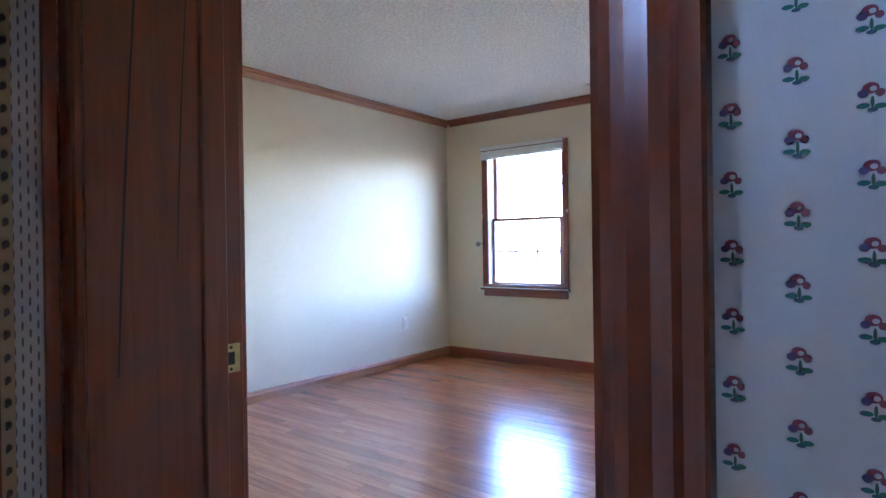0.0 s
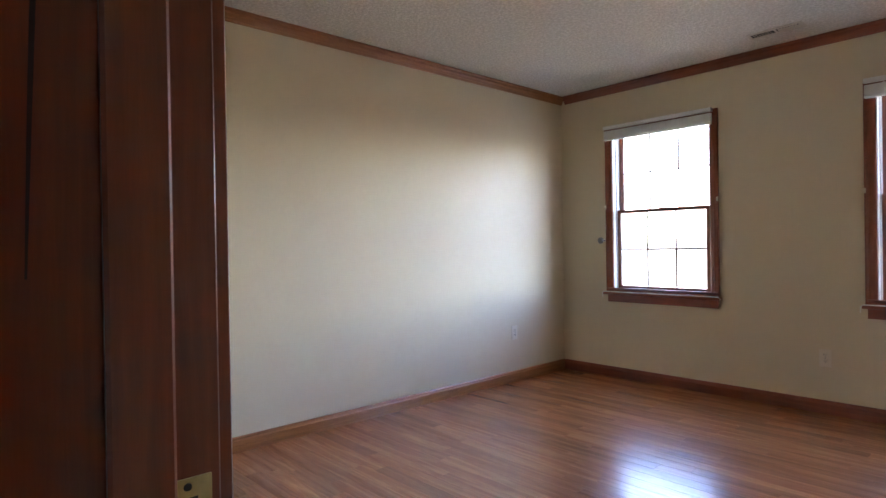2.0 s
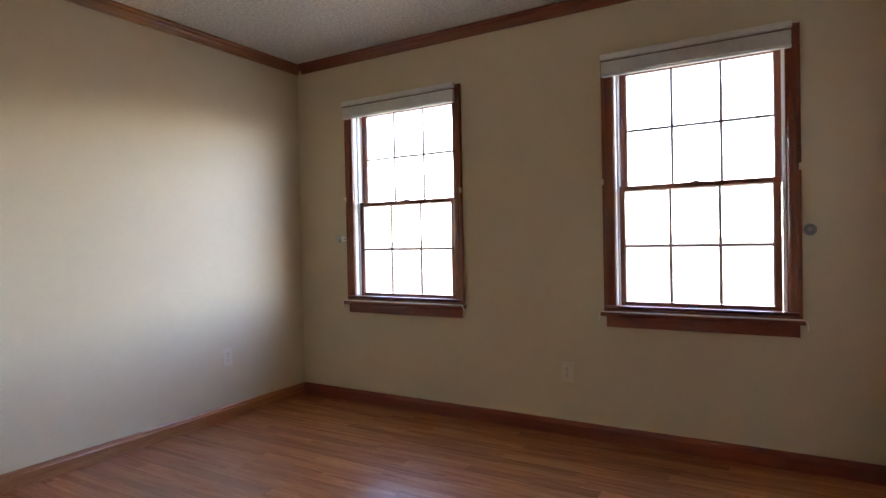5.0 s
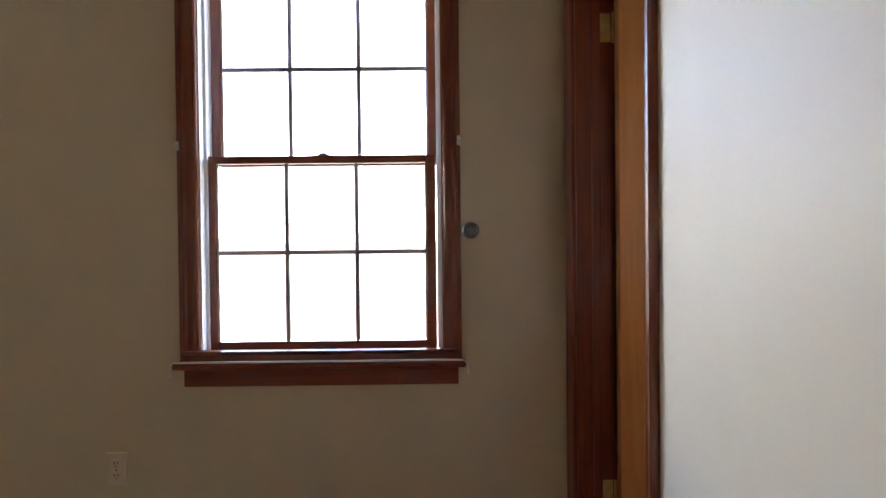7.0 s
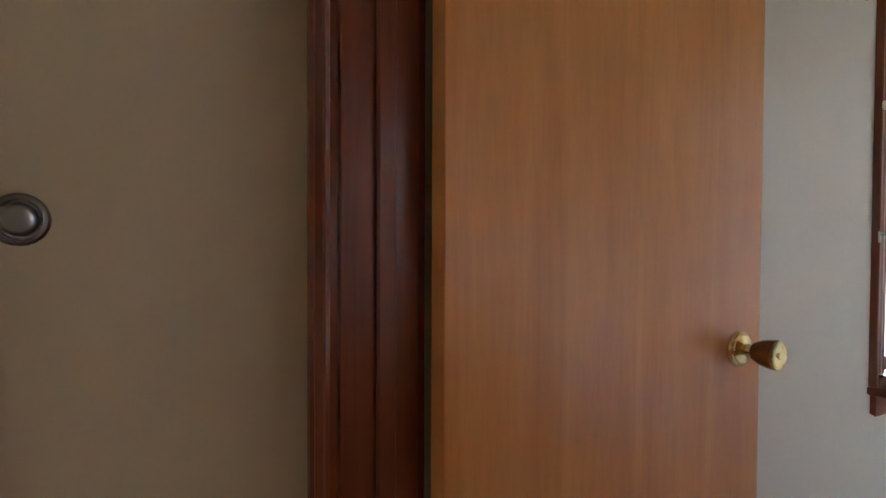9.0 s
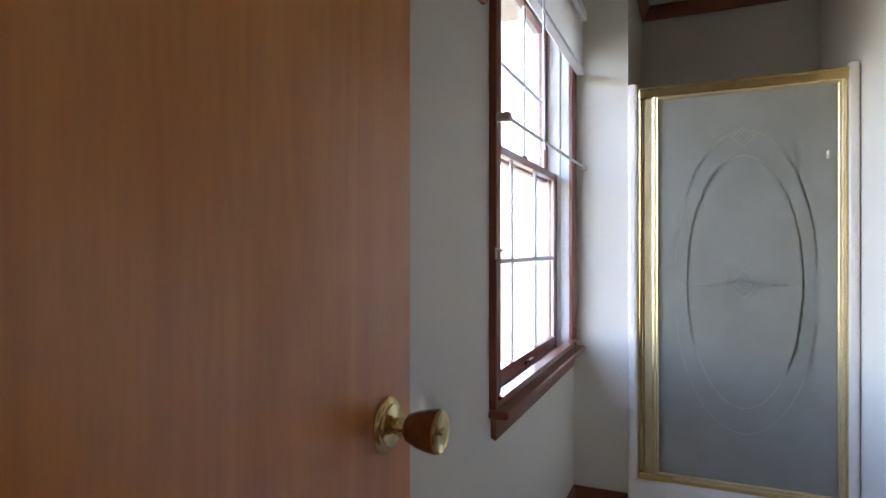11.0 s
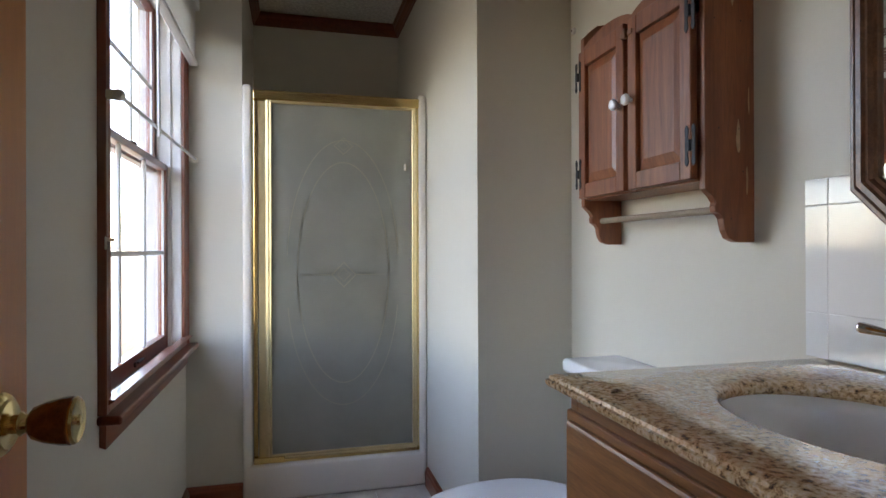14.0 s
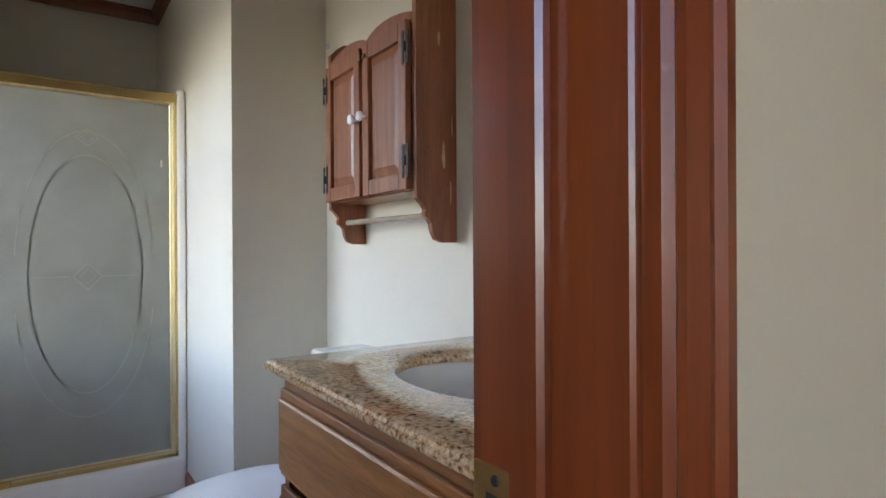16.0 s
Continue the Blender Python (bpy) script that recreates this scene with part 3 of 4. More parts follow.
def holdback(x, z):
    """A turned knob that holds a curtain back."""
    hb = holder("curtain_holdback", "brushed metal round curtain holdback knob on the wall", "holdback", "", "curtain holdbacks")
    m = Matrix.Translation((x, 0, z)) @ pose(0, 0, 0, 90, 0, 0)
    part("stem", lathe(B(), [(0.014, 0), (0.014, 0.003), (0.006, 0.006), (0.006, 0.052)], m, 16), chrome, hb, True)
    part("knob", lathe(B(), [(0.010, 0.046), (0.022, 0.048), (0.0275, 0.053), (0.0275, 0.057), (0.025, 0.061), (0.021, 0.062), (0.0195, 0.058), (0.0175, 0.058), (0.016, 0.062), (0.012, 0.0645), (0.003, 0.065)], m, 24), plain("pewter", (0.26, 0.26, 0.26), 0.3, 1.0), hb, True)


holdback(-0.396, 1.135)
holdback(-3.176, 1.145)


def rod_clip(x, z):
    c = holder("rod_bracket", "small bent white curtain rod bracket at the casing", "bracket", "", "curtain rod brackets")
    bm = B()
    box(bm, x - 0.007, x + 0.007, -0.024, -0.020, z - 0.016, z + 0.016, 0.002)
    box(bm, x - 0.004, x + 0.004, -0.040, -0.023, z + 0.004, z + 0.012, 0.002)
    part("clip", bm, plastic, c)


for x0, x1, zs, zm, zt in WIN[:2]:
    rod_clip(x0 + 0.003, zm + 0.025)
    rod_clip(x1 - 0.003, zm + 0.035)
rod_clip(1.495, 1.12)


def cord(x0, x1, z):
    """A thin white cord that lies on the stool and hangs over its ends."""
    c = holder("blind_cord", "thin white cord lying along the window stool", "cord", "", "blind cords")
    pts = [(x0 - 0.020, -0.045, z - 0.045), (x0 - 0.018, -0.05, z - 0.01), (x0 - 0.005, -0.052, z + 0.003)]
    pts += [(x0 + (x1 - x0) * i / 10, -0.051 + 0.002 * math.sin(i * 1.7), z + 0.003) for i in range(1, 10)]
    pts += [(x1 + 0.004, -0.052, z + 0.003), (x1 + 0.018, -0.05, z - 0.012), (x1 + 0.020, -0.046, z - 0.045)]
    part("strand", tube(B(), pts, 0.0032, 6), white_plastic, c, True)


for w in WIN[:2]:
    cord(w[0], w[1], w[2])


# ---- doorways ----
def doorway(name, along, a0, a1, f0, f1, head, stop_at, label, casing0=True):
    """Jambs, stop and casings of an opening. along: 'x' or 'y', the wall's way; a0..a1 the opening; f0, f1 the wall's faces."""
    d = holder(name, label, "doorway", "structure")

    def P(a, f, z):
        return (a, f, z) if along == "x" else (f, a, z)

    def bx2(bm, a, b, f, g, z, zz, bev=0.002):
        if along == "x":
            box(bm, min(a, b), max(a, b), min(f, g), max(f, g), z, zz, bev)
        else:
            box(bm, min(f, g), max(f, g), min(a, b), max(a, b), z, zz, bev)

    for a, b in ((a0 - 0.0195, a0), (a1, a1 + 0.0195)):
        bm = B()
        bx2(bm, a, b, f0 + 0.001, f1 - 0.001, 0, head)
        part("jamb", bm, trim_z, d)
    bm = B()
    bx2(bm, a0 - 0.0195, a1 + 0.0195, f0 + 0.001, f1 - 0.001, head, head + 0.0195)
    part("head_jamb", bm, trim_x if along == "x" else trim_y, d)
    s0, s1 = stop_at
    bm = B()
    bx2(bm, a0, a0 + 0.011, s0, s1, 0, head, 0.003)
    bx2(bm, a1 - 0.011, a1, s0, s1, 0, head, 0.003)
    bx2(bm, a0 + 0.011, a1 - 0.011, s0, s1, head - 0.011, head, 0.003)
    part("door_stop", bm, trim_z, d)
    for f, out in ((f0, -1), (f1, 1)):
        bm = B()
        r, k = 0.005, (0.70 if along == "y" else 1.25)
        pts = [P(a0 - r, f, 0), P(a0 - r, f, head + r), P(a1 + r, f, head + r), P(a1 + r, f, 0)]
        up = (0, out, 0) if along == "x" else (out, 0, 0)
        side = Vector(up).cross(Vector((0, 0, 1)))
        grow = Vector(P(-1, 0, 0)).dot(side)
        sweep(bm, pts, [(s * k if grow > 0 else -s * k, o) for s, o in CASING], up)
        for v in bm.verts:
            if along == "y" and v.co.y > a1 + r:
                v.co.y = a1 + r + (v.co.y - a1 - r) * 1.5
        part("casing", bm, trim_z, d)
    return d


d1 = doorway("door_frame_1", "x", DX0, DX1, YH, YB, DH, (-4.225, -4.175), "stained wood door frame between hall and bedroom")
d2 = doorway("door_frame_2", "y", DY0, DY1, XP0, XP1, 1.99, (-0.020, 0.007), "stained wood door frame of the bathroom")


def strike(parent, m):
    """Brass strike plate with its latch hole and two screws, in the xy plane of m."""
    part("strike_plate", prism(B(), [(-0.020, -0.029), (0.020, -0.029), (0.020, 0.029), (-0.020, 0.029)], m, 0.0022), dull_gold, parent)
    part("latch_hole", prism(B(), [(-0.010, -0.013), (0.008, -0.013), (0.008, 0.013), (-0.010, 0.013)], m @ Matrix.Translation((0, 0, 0.0023)), 0.0006), slot_dark, parent)
    bm = B()
    for s in (-0.022, 0.022):
        lathe(bm, [(0.0035, 0.0022), (0.003, 0.0034), (0.001, 0.0036)], m @ Matrix.Translation((0, s, 0)), 10)
    part("screw", bm, slot_dark, parent)


strike(d1, Matrix.Translation((DX0, -4.165, 0.90)) @ Matrix(((0, 0, 1, 0), (1, 0, 0, 0), (0, 1, 0, 0), (0, 0, 0, 1))))
strike(d2, Matrix.Translation((0.026, DY0, 0.945)) @ Matrix(((1, 0, 0, 0), (0, 0, 1, 0), (0, 1, 0, 0), (0, 0, 0, 1))))

for ys, w, z0, z1, lean in ((-4.380, 0.0058, 0.90, 1.98, 0.055), (-4.272, 0.0042, 1.10, 1.98, 0.040)):
    bm = B()
    n, pts = 24, []
    for i in range(n + 1):
        t = i / n
        ww = w * (0.25 + 0.75 * t) * (0.8 + 0.3 * math.sin(9 * t))
        yy = ys + lean * t - 0.002 * math.sin(6 * t)
        pts.append((bm.verts.new((DX0 + 0.0006, yy - ww, z0 + (z1 - z0) * t)), bm.verts.new((DX0 + 0.0006, yy + ww, z0 + (z1 - z0) * t))))
    for p, q in zip(pts, pts[1:]):
        bm.faces.new((p[0], p[1], q[1], q[0]))
    part("stain_streak", bm, wood("dark_run", (0.018, 0.006, 0.004), (0.04, 0.012, 0.007), (9, 9, 0.5)), d1)


def hinge(parent, z):
    bm = B()
    box(bm, 0.010, 0.043, DY1 - 0.0025, DY1, z - 0.045, z + 0.045, 0.001)
    lathe(bm, [(0.0055, -0.047), (0.0055, 0.047)], Matrix.Translation((0.050, DY1 - 0.004, z)), 12)
    part("hinge", bm, dull_gold, parent)


hinge(d2, 1.76)
hinge(d2, 0.30)


def bathroom_door():
    d = holder("bathroom_door", "flat birch veneer door standing open against the window wall", "door")
    x0, x1, y0, y1 = 0.052, 0.732, -0.155, -0.120
    part("leaf", box(B(), x0, x1, y0, y1, 0.012, 1.98, 0.0015), birch, d)
    for y, out in ((y0, -90), (y1, 90)):
        m = Matrix.Translation((0.667, y, 0.918)) @ pose(0, 0, 0, -out if out > 0 else 90, 0, 0)
        k = B()
        lathe(k, [(0.033, 0), (0.034, 0.002), (0.031, 0.006), (0.027, 0.007), (0.025, 0.010), (0.010, 0.012), (0.010, 0.018), (0.013, 0.020), (0.010, 0.024), (0.009, 0.030)], m, 28)
        part("rose", k, gold, d, True)
        if out < 0:
            k = B()
            lathe(k, [(0.012, 0.028), (0.017, 0.032), (0.022, 0.044), (0.0255, 0.060), (0.026, 0.068), (0.024, 0.0705)], m, 28)
            part("knob", k, wood("knob_wood", (0.2, 0.06, 0.015), (0.3, 0.1, 0.03), (4, 4, 4), 0.25, 0.6), d, True)
            k = B()
            lathe(k, [(0.0245, 0.068), (0.0255, 0.0715), (0.0235, 0.074), (0.021, 0.0725), (0.006, 0.074), (0.005, 0.0765), (0.002, 0.077)], m, 28)
            part("knob_cap", k, gold, d, True)


bathroom_door()


# ---- wall plates, vent ----
def outlet(m, kind="duplex"):
    """A wall plate in the xy plane of m, z out of the wall."""
    o = holder("wall_outlet", "ivory duplex wall outlet with its cover plate" if kind == "duplex" else "ivory wall plate with a cable jack", "outlet", "", "wall outlets")
    k = box(B(), -0.035, 0.035, -0.057, 0.057, 0, 0.006, 0.003, 2)
    k.transform(m)
    part("cover_plate", k, plastic, o)
    k, s = B(), B()
    if kind == "duplex":
        for c in (-0.020, 0.020):
            box(k, -0.016, 0.016, c - 0.014, c + 0.014, 0.004, 0.0085, 0.003, 2)
            for x in (-0.006, 0.006):
                box(s, x - 0.0012, x + 0.0012, c - 0.001, c + 0.008, 0.008, 0.009)
            lathe(s, [(0.0024, 0.008), (0.0024, 0.009)], Matrix.Translation((0, c - 0.007, 0)), 8)
    else:
        box(k, -0.012, 0.012, -0.018, 0.018, 0.004, 0.009, 0.003, 2)
        lathe(s, [(0.005, 0.008), (0.005, 0.016)], Matrix.Translation((0, 0, 0)), 10)
    if kind == "duplex":
        lathe(s, [(0.003, 0.006), (0.002, 0.0075)], Matrix.Translation((0, 0, 0.002)), 8)
    k.transform(m), s.transform(m)
    part("receptacle", k, plastic, o)
    part("slots", s, slot_dark, o)


def on_west(y, z):
    return Matrix.Translation((XL, y, z)) @ Matrix(((0, 0, 1, 0), (1, 0, 0, 0), (0, 1, 0, 0), (0, 0, 0, 1)))


outlet(on_west(-0.689, 0.397))
outlet(on_west(-3.204, 0.382))
outlet(on_west(-3.511, 0.376), "jack")
outlet(Matrix.Translation((-1.567, 0, 0.359)) @ Matrix(((-1, 0, 0, 0), (0, 0, -1, 0), (0, 1, 0, 0), (0, 0, 0, 1))))

vent = holder("ceiling_vent", "beige metal ceiling register with open louvres", "vent")
bm = B()
vx0, vx1, vy0, vy1 = -1.89, -1.57, -0.385, -0.275
for a, b, c, d in ((vx0, vx1, vy0, vy0 + 0.018), (vx0, vx1, vy1 - 0.018, vy1), (vx0, vx0 + 0.018, vy0 + 0.018, vy1 - 0.018), (vx1 - 0.018, vx1, vy0 + 0.018, vy1 - 0.018), (-1.736, -1.724, vy0 + 0.018, vy1 - 0.018)):
    box(bm, a, b, c, d, H - 0.007, H, 0.002)
part("frame", bm, vent_metal, vent)
for i in range(18):
    x = vx0 + 0.022 + i * (vx1 - vx0 - 0.044) / 17
    if abs(x + 1.73) < 0.01:
        continue
    k = box(B(), -0.0012, 0.0012, vy0 + 0.018, vy1 - 0.018, -0.006, 0.006)
    k.transform(Matrix.Translation((x, 0, H - 0.008)) @ pose(0, 0, 0, 0, 42 if x > -1.73 else -42, 0))
    part("louvre", k, vent_metal, vent)
# flat near-black sheet standing in for the shade up inside the vent
part("duct", box(B(), vx0 + 0.018, vx1 - 0.018, vy0 + 0.018, vy1 - 0.018, H - 0.0015, H - 0.0005), slot_dark, vent)

# ---- bathroom ----
def shower():
    s = holder("shower_stall", "cream fibreglass shower stall with curb and side flanges", "shower")
    y0, y1 = YA0 + 0.002, YA1 - 0.002
    bm = B()
    box(bm, XJ - 0.035, XJ + 0.07, y0, y1, 0, 0.165, 0.02, 3)
    box(bm, XJ + 0.06, XBK - 0.002, y0, y1, 0, 0.06, 0.01)
    part("tray", bm, fibreglass, s, True)
    bm = B()
    box(bm, XJ + 0.05, XBK - 0.002, y0, y0 + 0.03, 0.05, 1.80, 0.008)
    box(bm, XJ + 0.05, XBK - 0.002, y1 - 0.03, y1, 0.05, 1.80, 0.008)
    box(bm, XBK - 0.032, XBK - 0.002, y0 + 0.03, y1 - 0.03, 0.05, 1.80, 0.008)
    part("surround", bm, fibreglass, s, True)
    bm = B()
    box(bm, XJ - 0.030, XJ + 0.06, y0, y0 + 0.040, 0.12, 1.828, 0.014, 4)
    box(bm, XJ - 0.030, XJ + 0.06, y1 - 0.040, y1, 0.12, 1.828, 0.014, 4)
    part("flange", bm, fibreglass, s, True)


shower()


def shower_door():
    s = holder("shower_door", "brass-framed shower door of frosted glass with etched ovals", "shower door")
    yl, yr, zb, zt, x = -0.282, -1.022, 0.166, 1.806, XJ - 0.008
    bm = B()
    prof = [(0, 0), (0, 0.024), (0.006, 0.028), (0.028, 0.028), (0.034, 0.022), (0.034, 0)]
    box(bm, x - 0.022, x + 0.02, yr, yl, zt - 0.045, zt, 0.005, 2)
    box(bm, x - 0.026, x - 0.018, yr, yl, zt - 0.012, zt - 0.002, 0.002)
    part("header_rail", bm, gold, s)
    bm = B()
    box(bm, x - 0.014, x + 0.02, yl - 0.017, yl, zb, zt - 0.045, 0.004, 2)
    box(bm, x - 0.016, x + 0.02, yr, yr + 0.026, zb, zt - 0.045, 0.004, 2)
    box(bm, x - 0.020, x - 0.014, yr + 0.006, yr + 0.012, zb, zt - 0.045, 0.001)
    part("side_rail", bm, gold, s)
    bm = B()
    box(bm, x - 0.020, x + 0.02, yr, yl, zb, zb + 0.026, 0.005, 2)
    box(bm, x - 0.028, x - 0.018, yl - 0.13, yl, zb + 0.002, zb + 0.03, 0.003)
    part("sill_rail", bm, gold, s)
    part("divider_bar", box(B(), x - 0.006, x + 0.010, yl - 0.072, yl - 0.067, zb + 0.03, zt - 0.05, 0.001), dull_gold, s)
    part("strike_post", box(B(), x - 0.010, x + 0.008, yl - 0.064, yl - 0.022, zb + 0.02, zt - 0.047, 0.002), pale_brass, s)
    # hinged leaf
    a, b, c, d = yl - 0.078, yr + 0.034, zb + 0.036, zt - 0.056
    bm = B()
    leaf = [(0, 0), (0, 0.010), (0.004, 0.014), (0.010, 0.011), (0.016, 0.014), (0.026, 0.010), (0.026, 0)]
    sweep(bm, [(x - 0.008, b, c), (x - 0.008, a, c), (x - 0.008, a, d), (x - 0.008, b, d)], [(sd, o) for sd, o in leaf], (-1, 0, 0), True)
    part("leaf_frame", bm, pale_brass, s)
    part("leaf_glass", box(B(), x - 0.006, x - 0.001, b - 0.004, a + 0.004, c - 0.004, d + 0.004), FROST, s)
    cy, gx = (a + b) / 2, x - 0.0062
    bm = B()

    def ring(cz, ry, rz, w, t0=0.0, t1=360.0):
        n = 64
        for i in range(n):
            q = []
            for t in (t0 + (t1 - t0) * i / n, t0 + (t1 - t0) * (i + 1) / n):
                ct, st = math.cos(radians(t)), math.sin(radians(t))
                q.append(((ry - w) * ct, (rz - w) * st))
                q.append(((ry + w) * ct, (rz + w) * st))
            lo = [bm.verts.new((gx, cy + q[j][0], cz + q[j][1])) for j in (0, 1, 3, 2)]
            bm.faces.new(lo)

    ring(1.0, 0.205, 0.50, 0.0028)
    ring(1.03, 0.25, 0.57, 0.0024, 5, 175)
    ring(0.94, 0.25, 0.54, 0.002, 190, 350)
    for cz, ry, rz in ((0.99, 0.058, 0.060), (1.575, 0.045, 0.040)):
        for k in (1.0, 0.55):
            o = [(ry * k, 0), (0, rz * k), (-ry * k, 0), (0, -rz * k)]
            i_ = [(u * 0.86, v * 0.86) for u, v in o]
            for j in range(4):
                qs = (o[j], o[(j + 1) % 4], i_[(j + 1) % 4], i_[j])
                bm.faces.new([bm.verts.new((gx, cy + u, cz + v)) for u, v in qs])
    for zz in (0.99,):
        for sy in (-1, 1):
            bm.faces.new([bm.verts.new((gx, cy + sy * u, zz + v)) for u, v in ((0.06, 0.003), (0.19, 0.001), (0.19, -0.001), (0.06, -0.003))])
    bmesh.ops.solidify(bm, geom=list(bm.faces), thickness=0.0002)
    part("etched_ornament", bm, etched, s)
    part("catch", box(B(), x - 0.026, x - 0.006, b + 0.026, b + 0.036, 1.47, 1.50, 0.003), plastic, s)


shower_door()
sh = holder("shower_spray", "chrome shower head and arm above the stall", "shower head")
arm = tube(B(), [(2.95, YA0 + 0.001, 1.88), (2.95, -1.02, 1.885), (2.95, -0.96, 1.87), (2.95, -0.92, 1.84)], 0.009, 10)
part("arm", arm, chrome, sh, True)
part("head", lathe(B(), [(0.012, 0), (0.016, 0.02), (0.038, 0.045), (0.038, 0.055), (0.03, 0.057)], Matrix.Translation((2.95, -0.925, 1.845)) @ pose(0, 0, 0, 125, 0, 0), 20), chrome, sh, True)
sh2 = holder("shower_caddy", "dark curved top of a caddy above the shower door", "caddy")
part("hoop", tube(B(), [(2.9, -0.735 + 0.055 * math.cos(t * 0.26), 1.81 + 0.04 * math.sin(t * 0.26)) for t in range(13)], 0.006, 8), iron, sh2, True)
part("hook", tube(B(), [(2.9, -0.68, 1.81), (2.92, -0.68, 1.6), (3.345, -0.70, 1.62)], 0.003, 6), iron, sh2, True)


def ellipse(cx, cy, a, b, n=48, k=2.0):
    out = []
    for i in range(n):
        c, s = math.cos(2 * math.pi * i / n), math.sin(2 * math.pi * i / n)
        out.append((cx + a * math.copysign(abs(c) ** (2 / k), c), cy + b * math.copysign(abs(s) ** (2 / k), s)))
    return out


def vanity():
    v = holder("vanity", "oak vanity with drawers, brown granite top and basin", "vanity")
    x0, x1, y0, y1, zt = XP1 + 0.006, 0.800, YV + 0.002, -0.880, 0.877
    bm = B()
    box(bm, x0, x0 + 0.016, y0, y1 - 0.02, 0.09, zt - 0.001)
    box(bm, x1 - 0.016, x1, y0, y1 - 0.02, 0.09, zt - 0.001)
    box(bm, x0 + 0.016, x1 - 0.016, y0, y1 - 0.02, 0.09, 0.106)
    box(bm, x0 + 0.016, x1 - 0.016, y0, y0 + 0.006, 0.106, zt - 0.001)
    box(bm, x0, x1 - 0.01, y0, y1 - 0.08, 0, 0.09)
    part("body", bm, oak_v, v)
    # face frame
    bm = B()
    box(bm, x1 - 0.022, x1, y1 - 0.0195, y1, 0.09, zt - 0.001, 0.001)
    box(bm, x0, x0 + 0.03, y1 - 0.0195, y1, 0.09, zt - 0.001, 0.001)
    box(bm, x0 + 0.03, x1 - 0.022, y1 - 0.0195, y1, zt - 0.030, zt - 0.001, 0.001)
    box(bm, x0 + 0.03, x1 - 0.022, y1 - 0.0195, y1, 0.09, 0.12, 0.001)
    part("face_frame", bm, oak_v, v)
    xm = (x0 + x1) / 2
    z = zt - 0.026
    for h in (0.155, 0.215, 0.27):
        for a, b in ((x0 + 0.012, x1 - 0.005),):
            bm = B()
            box(bm, a, b, y1, y1 + 0.010, z - h, z, 0.002)
            box(bm, a + 0.012, b - 0.012, y1 + 0.008, y1 + 0.019, z - h + 0.012, z - 0.012, 0.006, 2)
            part("drawer_front", bm, oak_v, v)
        z -= h + 0.018
    # top with a basin cut-out
    bm = B()
    tx0, tx1, ty0, ty1, th = XP1 + 0.005, 0.842, YV + 0.001, -0.855, 0.021
    cx, cy, a, b = 0.495, -1.130, 0.205, 0.150
    n = 64
    inner = ellipse(cx, cy, a, b, n)
    rings = []
    outer_pts = []
    for ex, ey in inner:
        dx, dy = ex - cx, ey - cy
        t = min((tx1 - cx) / dx if dx > 1e-6 else 1e9, (tx0 - cx) / dx if dx < -1e-6 else 1e9, (ty1 - cy) / dy if dy > 1e-6 else 1e9, (ty0 - cy) / dy if dy < -1e-6 else 1e9)
        outer_pts.append((cx + dx * t, cy + dy * t))
    for corner in ((tx0, ty0), (tx1, ty0), (tx1, ty1), (tx0, ty1)):
        j = min(range(n), key=lambda i: (outer_pts[i][0] - corner[0]) ** 2 + (outer_pts[i][1] - corner[1]) ** 2)
        outer_pts[j] = corner

    def inset(pts, d):
        return [(min(max(px, tx0 + d), tx1 - d), min(max(py, ty0 + d), ty1 - d)) for px, py in pts]

    def grown(d):
        return ellipse(cx, cy, a + d, b + d, n)

    levels = [(grown(0.004), zt), (grown(0.0), zt + 0.005), (grown(0.0), zt + th - 0.009), (grown(0.004), zt + th - 0.003), (grown(0.010), zt + th),
              (inset(outer_pts, 0.012), zt + th), (inset(outer_pts, 0.005), zt + th - 0.003), (inset(outer_pts, 0.004), zt + th - 0.008), (outer_pts, zt + th - 0.010), (outer_pts, zt + 0.005), (inset(outer_pts, 0.004), zt)]
    vr = [[bm.verts.new((px, py, z)) for px, py in pts] for pts, z in levels]
    for r, q in zip(vr, vr[1:] + vr[:1]):
        for i in range(n):
            bm.faces.new((r[i], r[(i + 1) % n], q[(i + 1) % n], q[i]))
    part("granite_top", bm, GRAN, v, True, "brown speckled polished granite top")
    bm = B()
    prof = [(1.03, zt + 0.0), (1.0, zt - 0.004), (0.97, zt - 0.02), (0.90, zt - 0.055), (0.72, zt - 0.09), (0.40, zt - 0.108), (0.09, zt - 0.112)]
    vr = [[bm.verts.new((px, py, z)) for px, py in ellipse(cx, cy, a * k, b * k, n)] for k, z in prof]
    for r, q in zip(vr, vr[1:]):
        for i in range(n):
            bm.faces.new((r[i], r[(i + 1) % n], q[(i + 1) % n], q[i]))
    part("basin", bm, bisque, v, True, "bisque undermount basin")
    part("drain", lathe(B(), [(0.024, 0), (0.022, 0.003), (0.008, 0.002)], Matrix.Translation((cx, cy, zt - 0.112)), 20), chrome, v, True)
    part("back_seam", box(B(), tx0, tx1, ty0, ty0 + 0.006, zt + th - 0.001, zt + th + 0.005, 0.002), caulk, v)


vanity()
TZ = 0.898


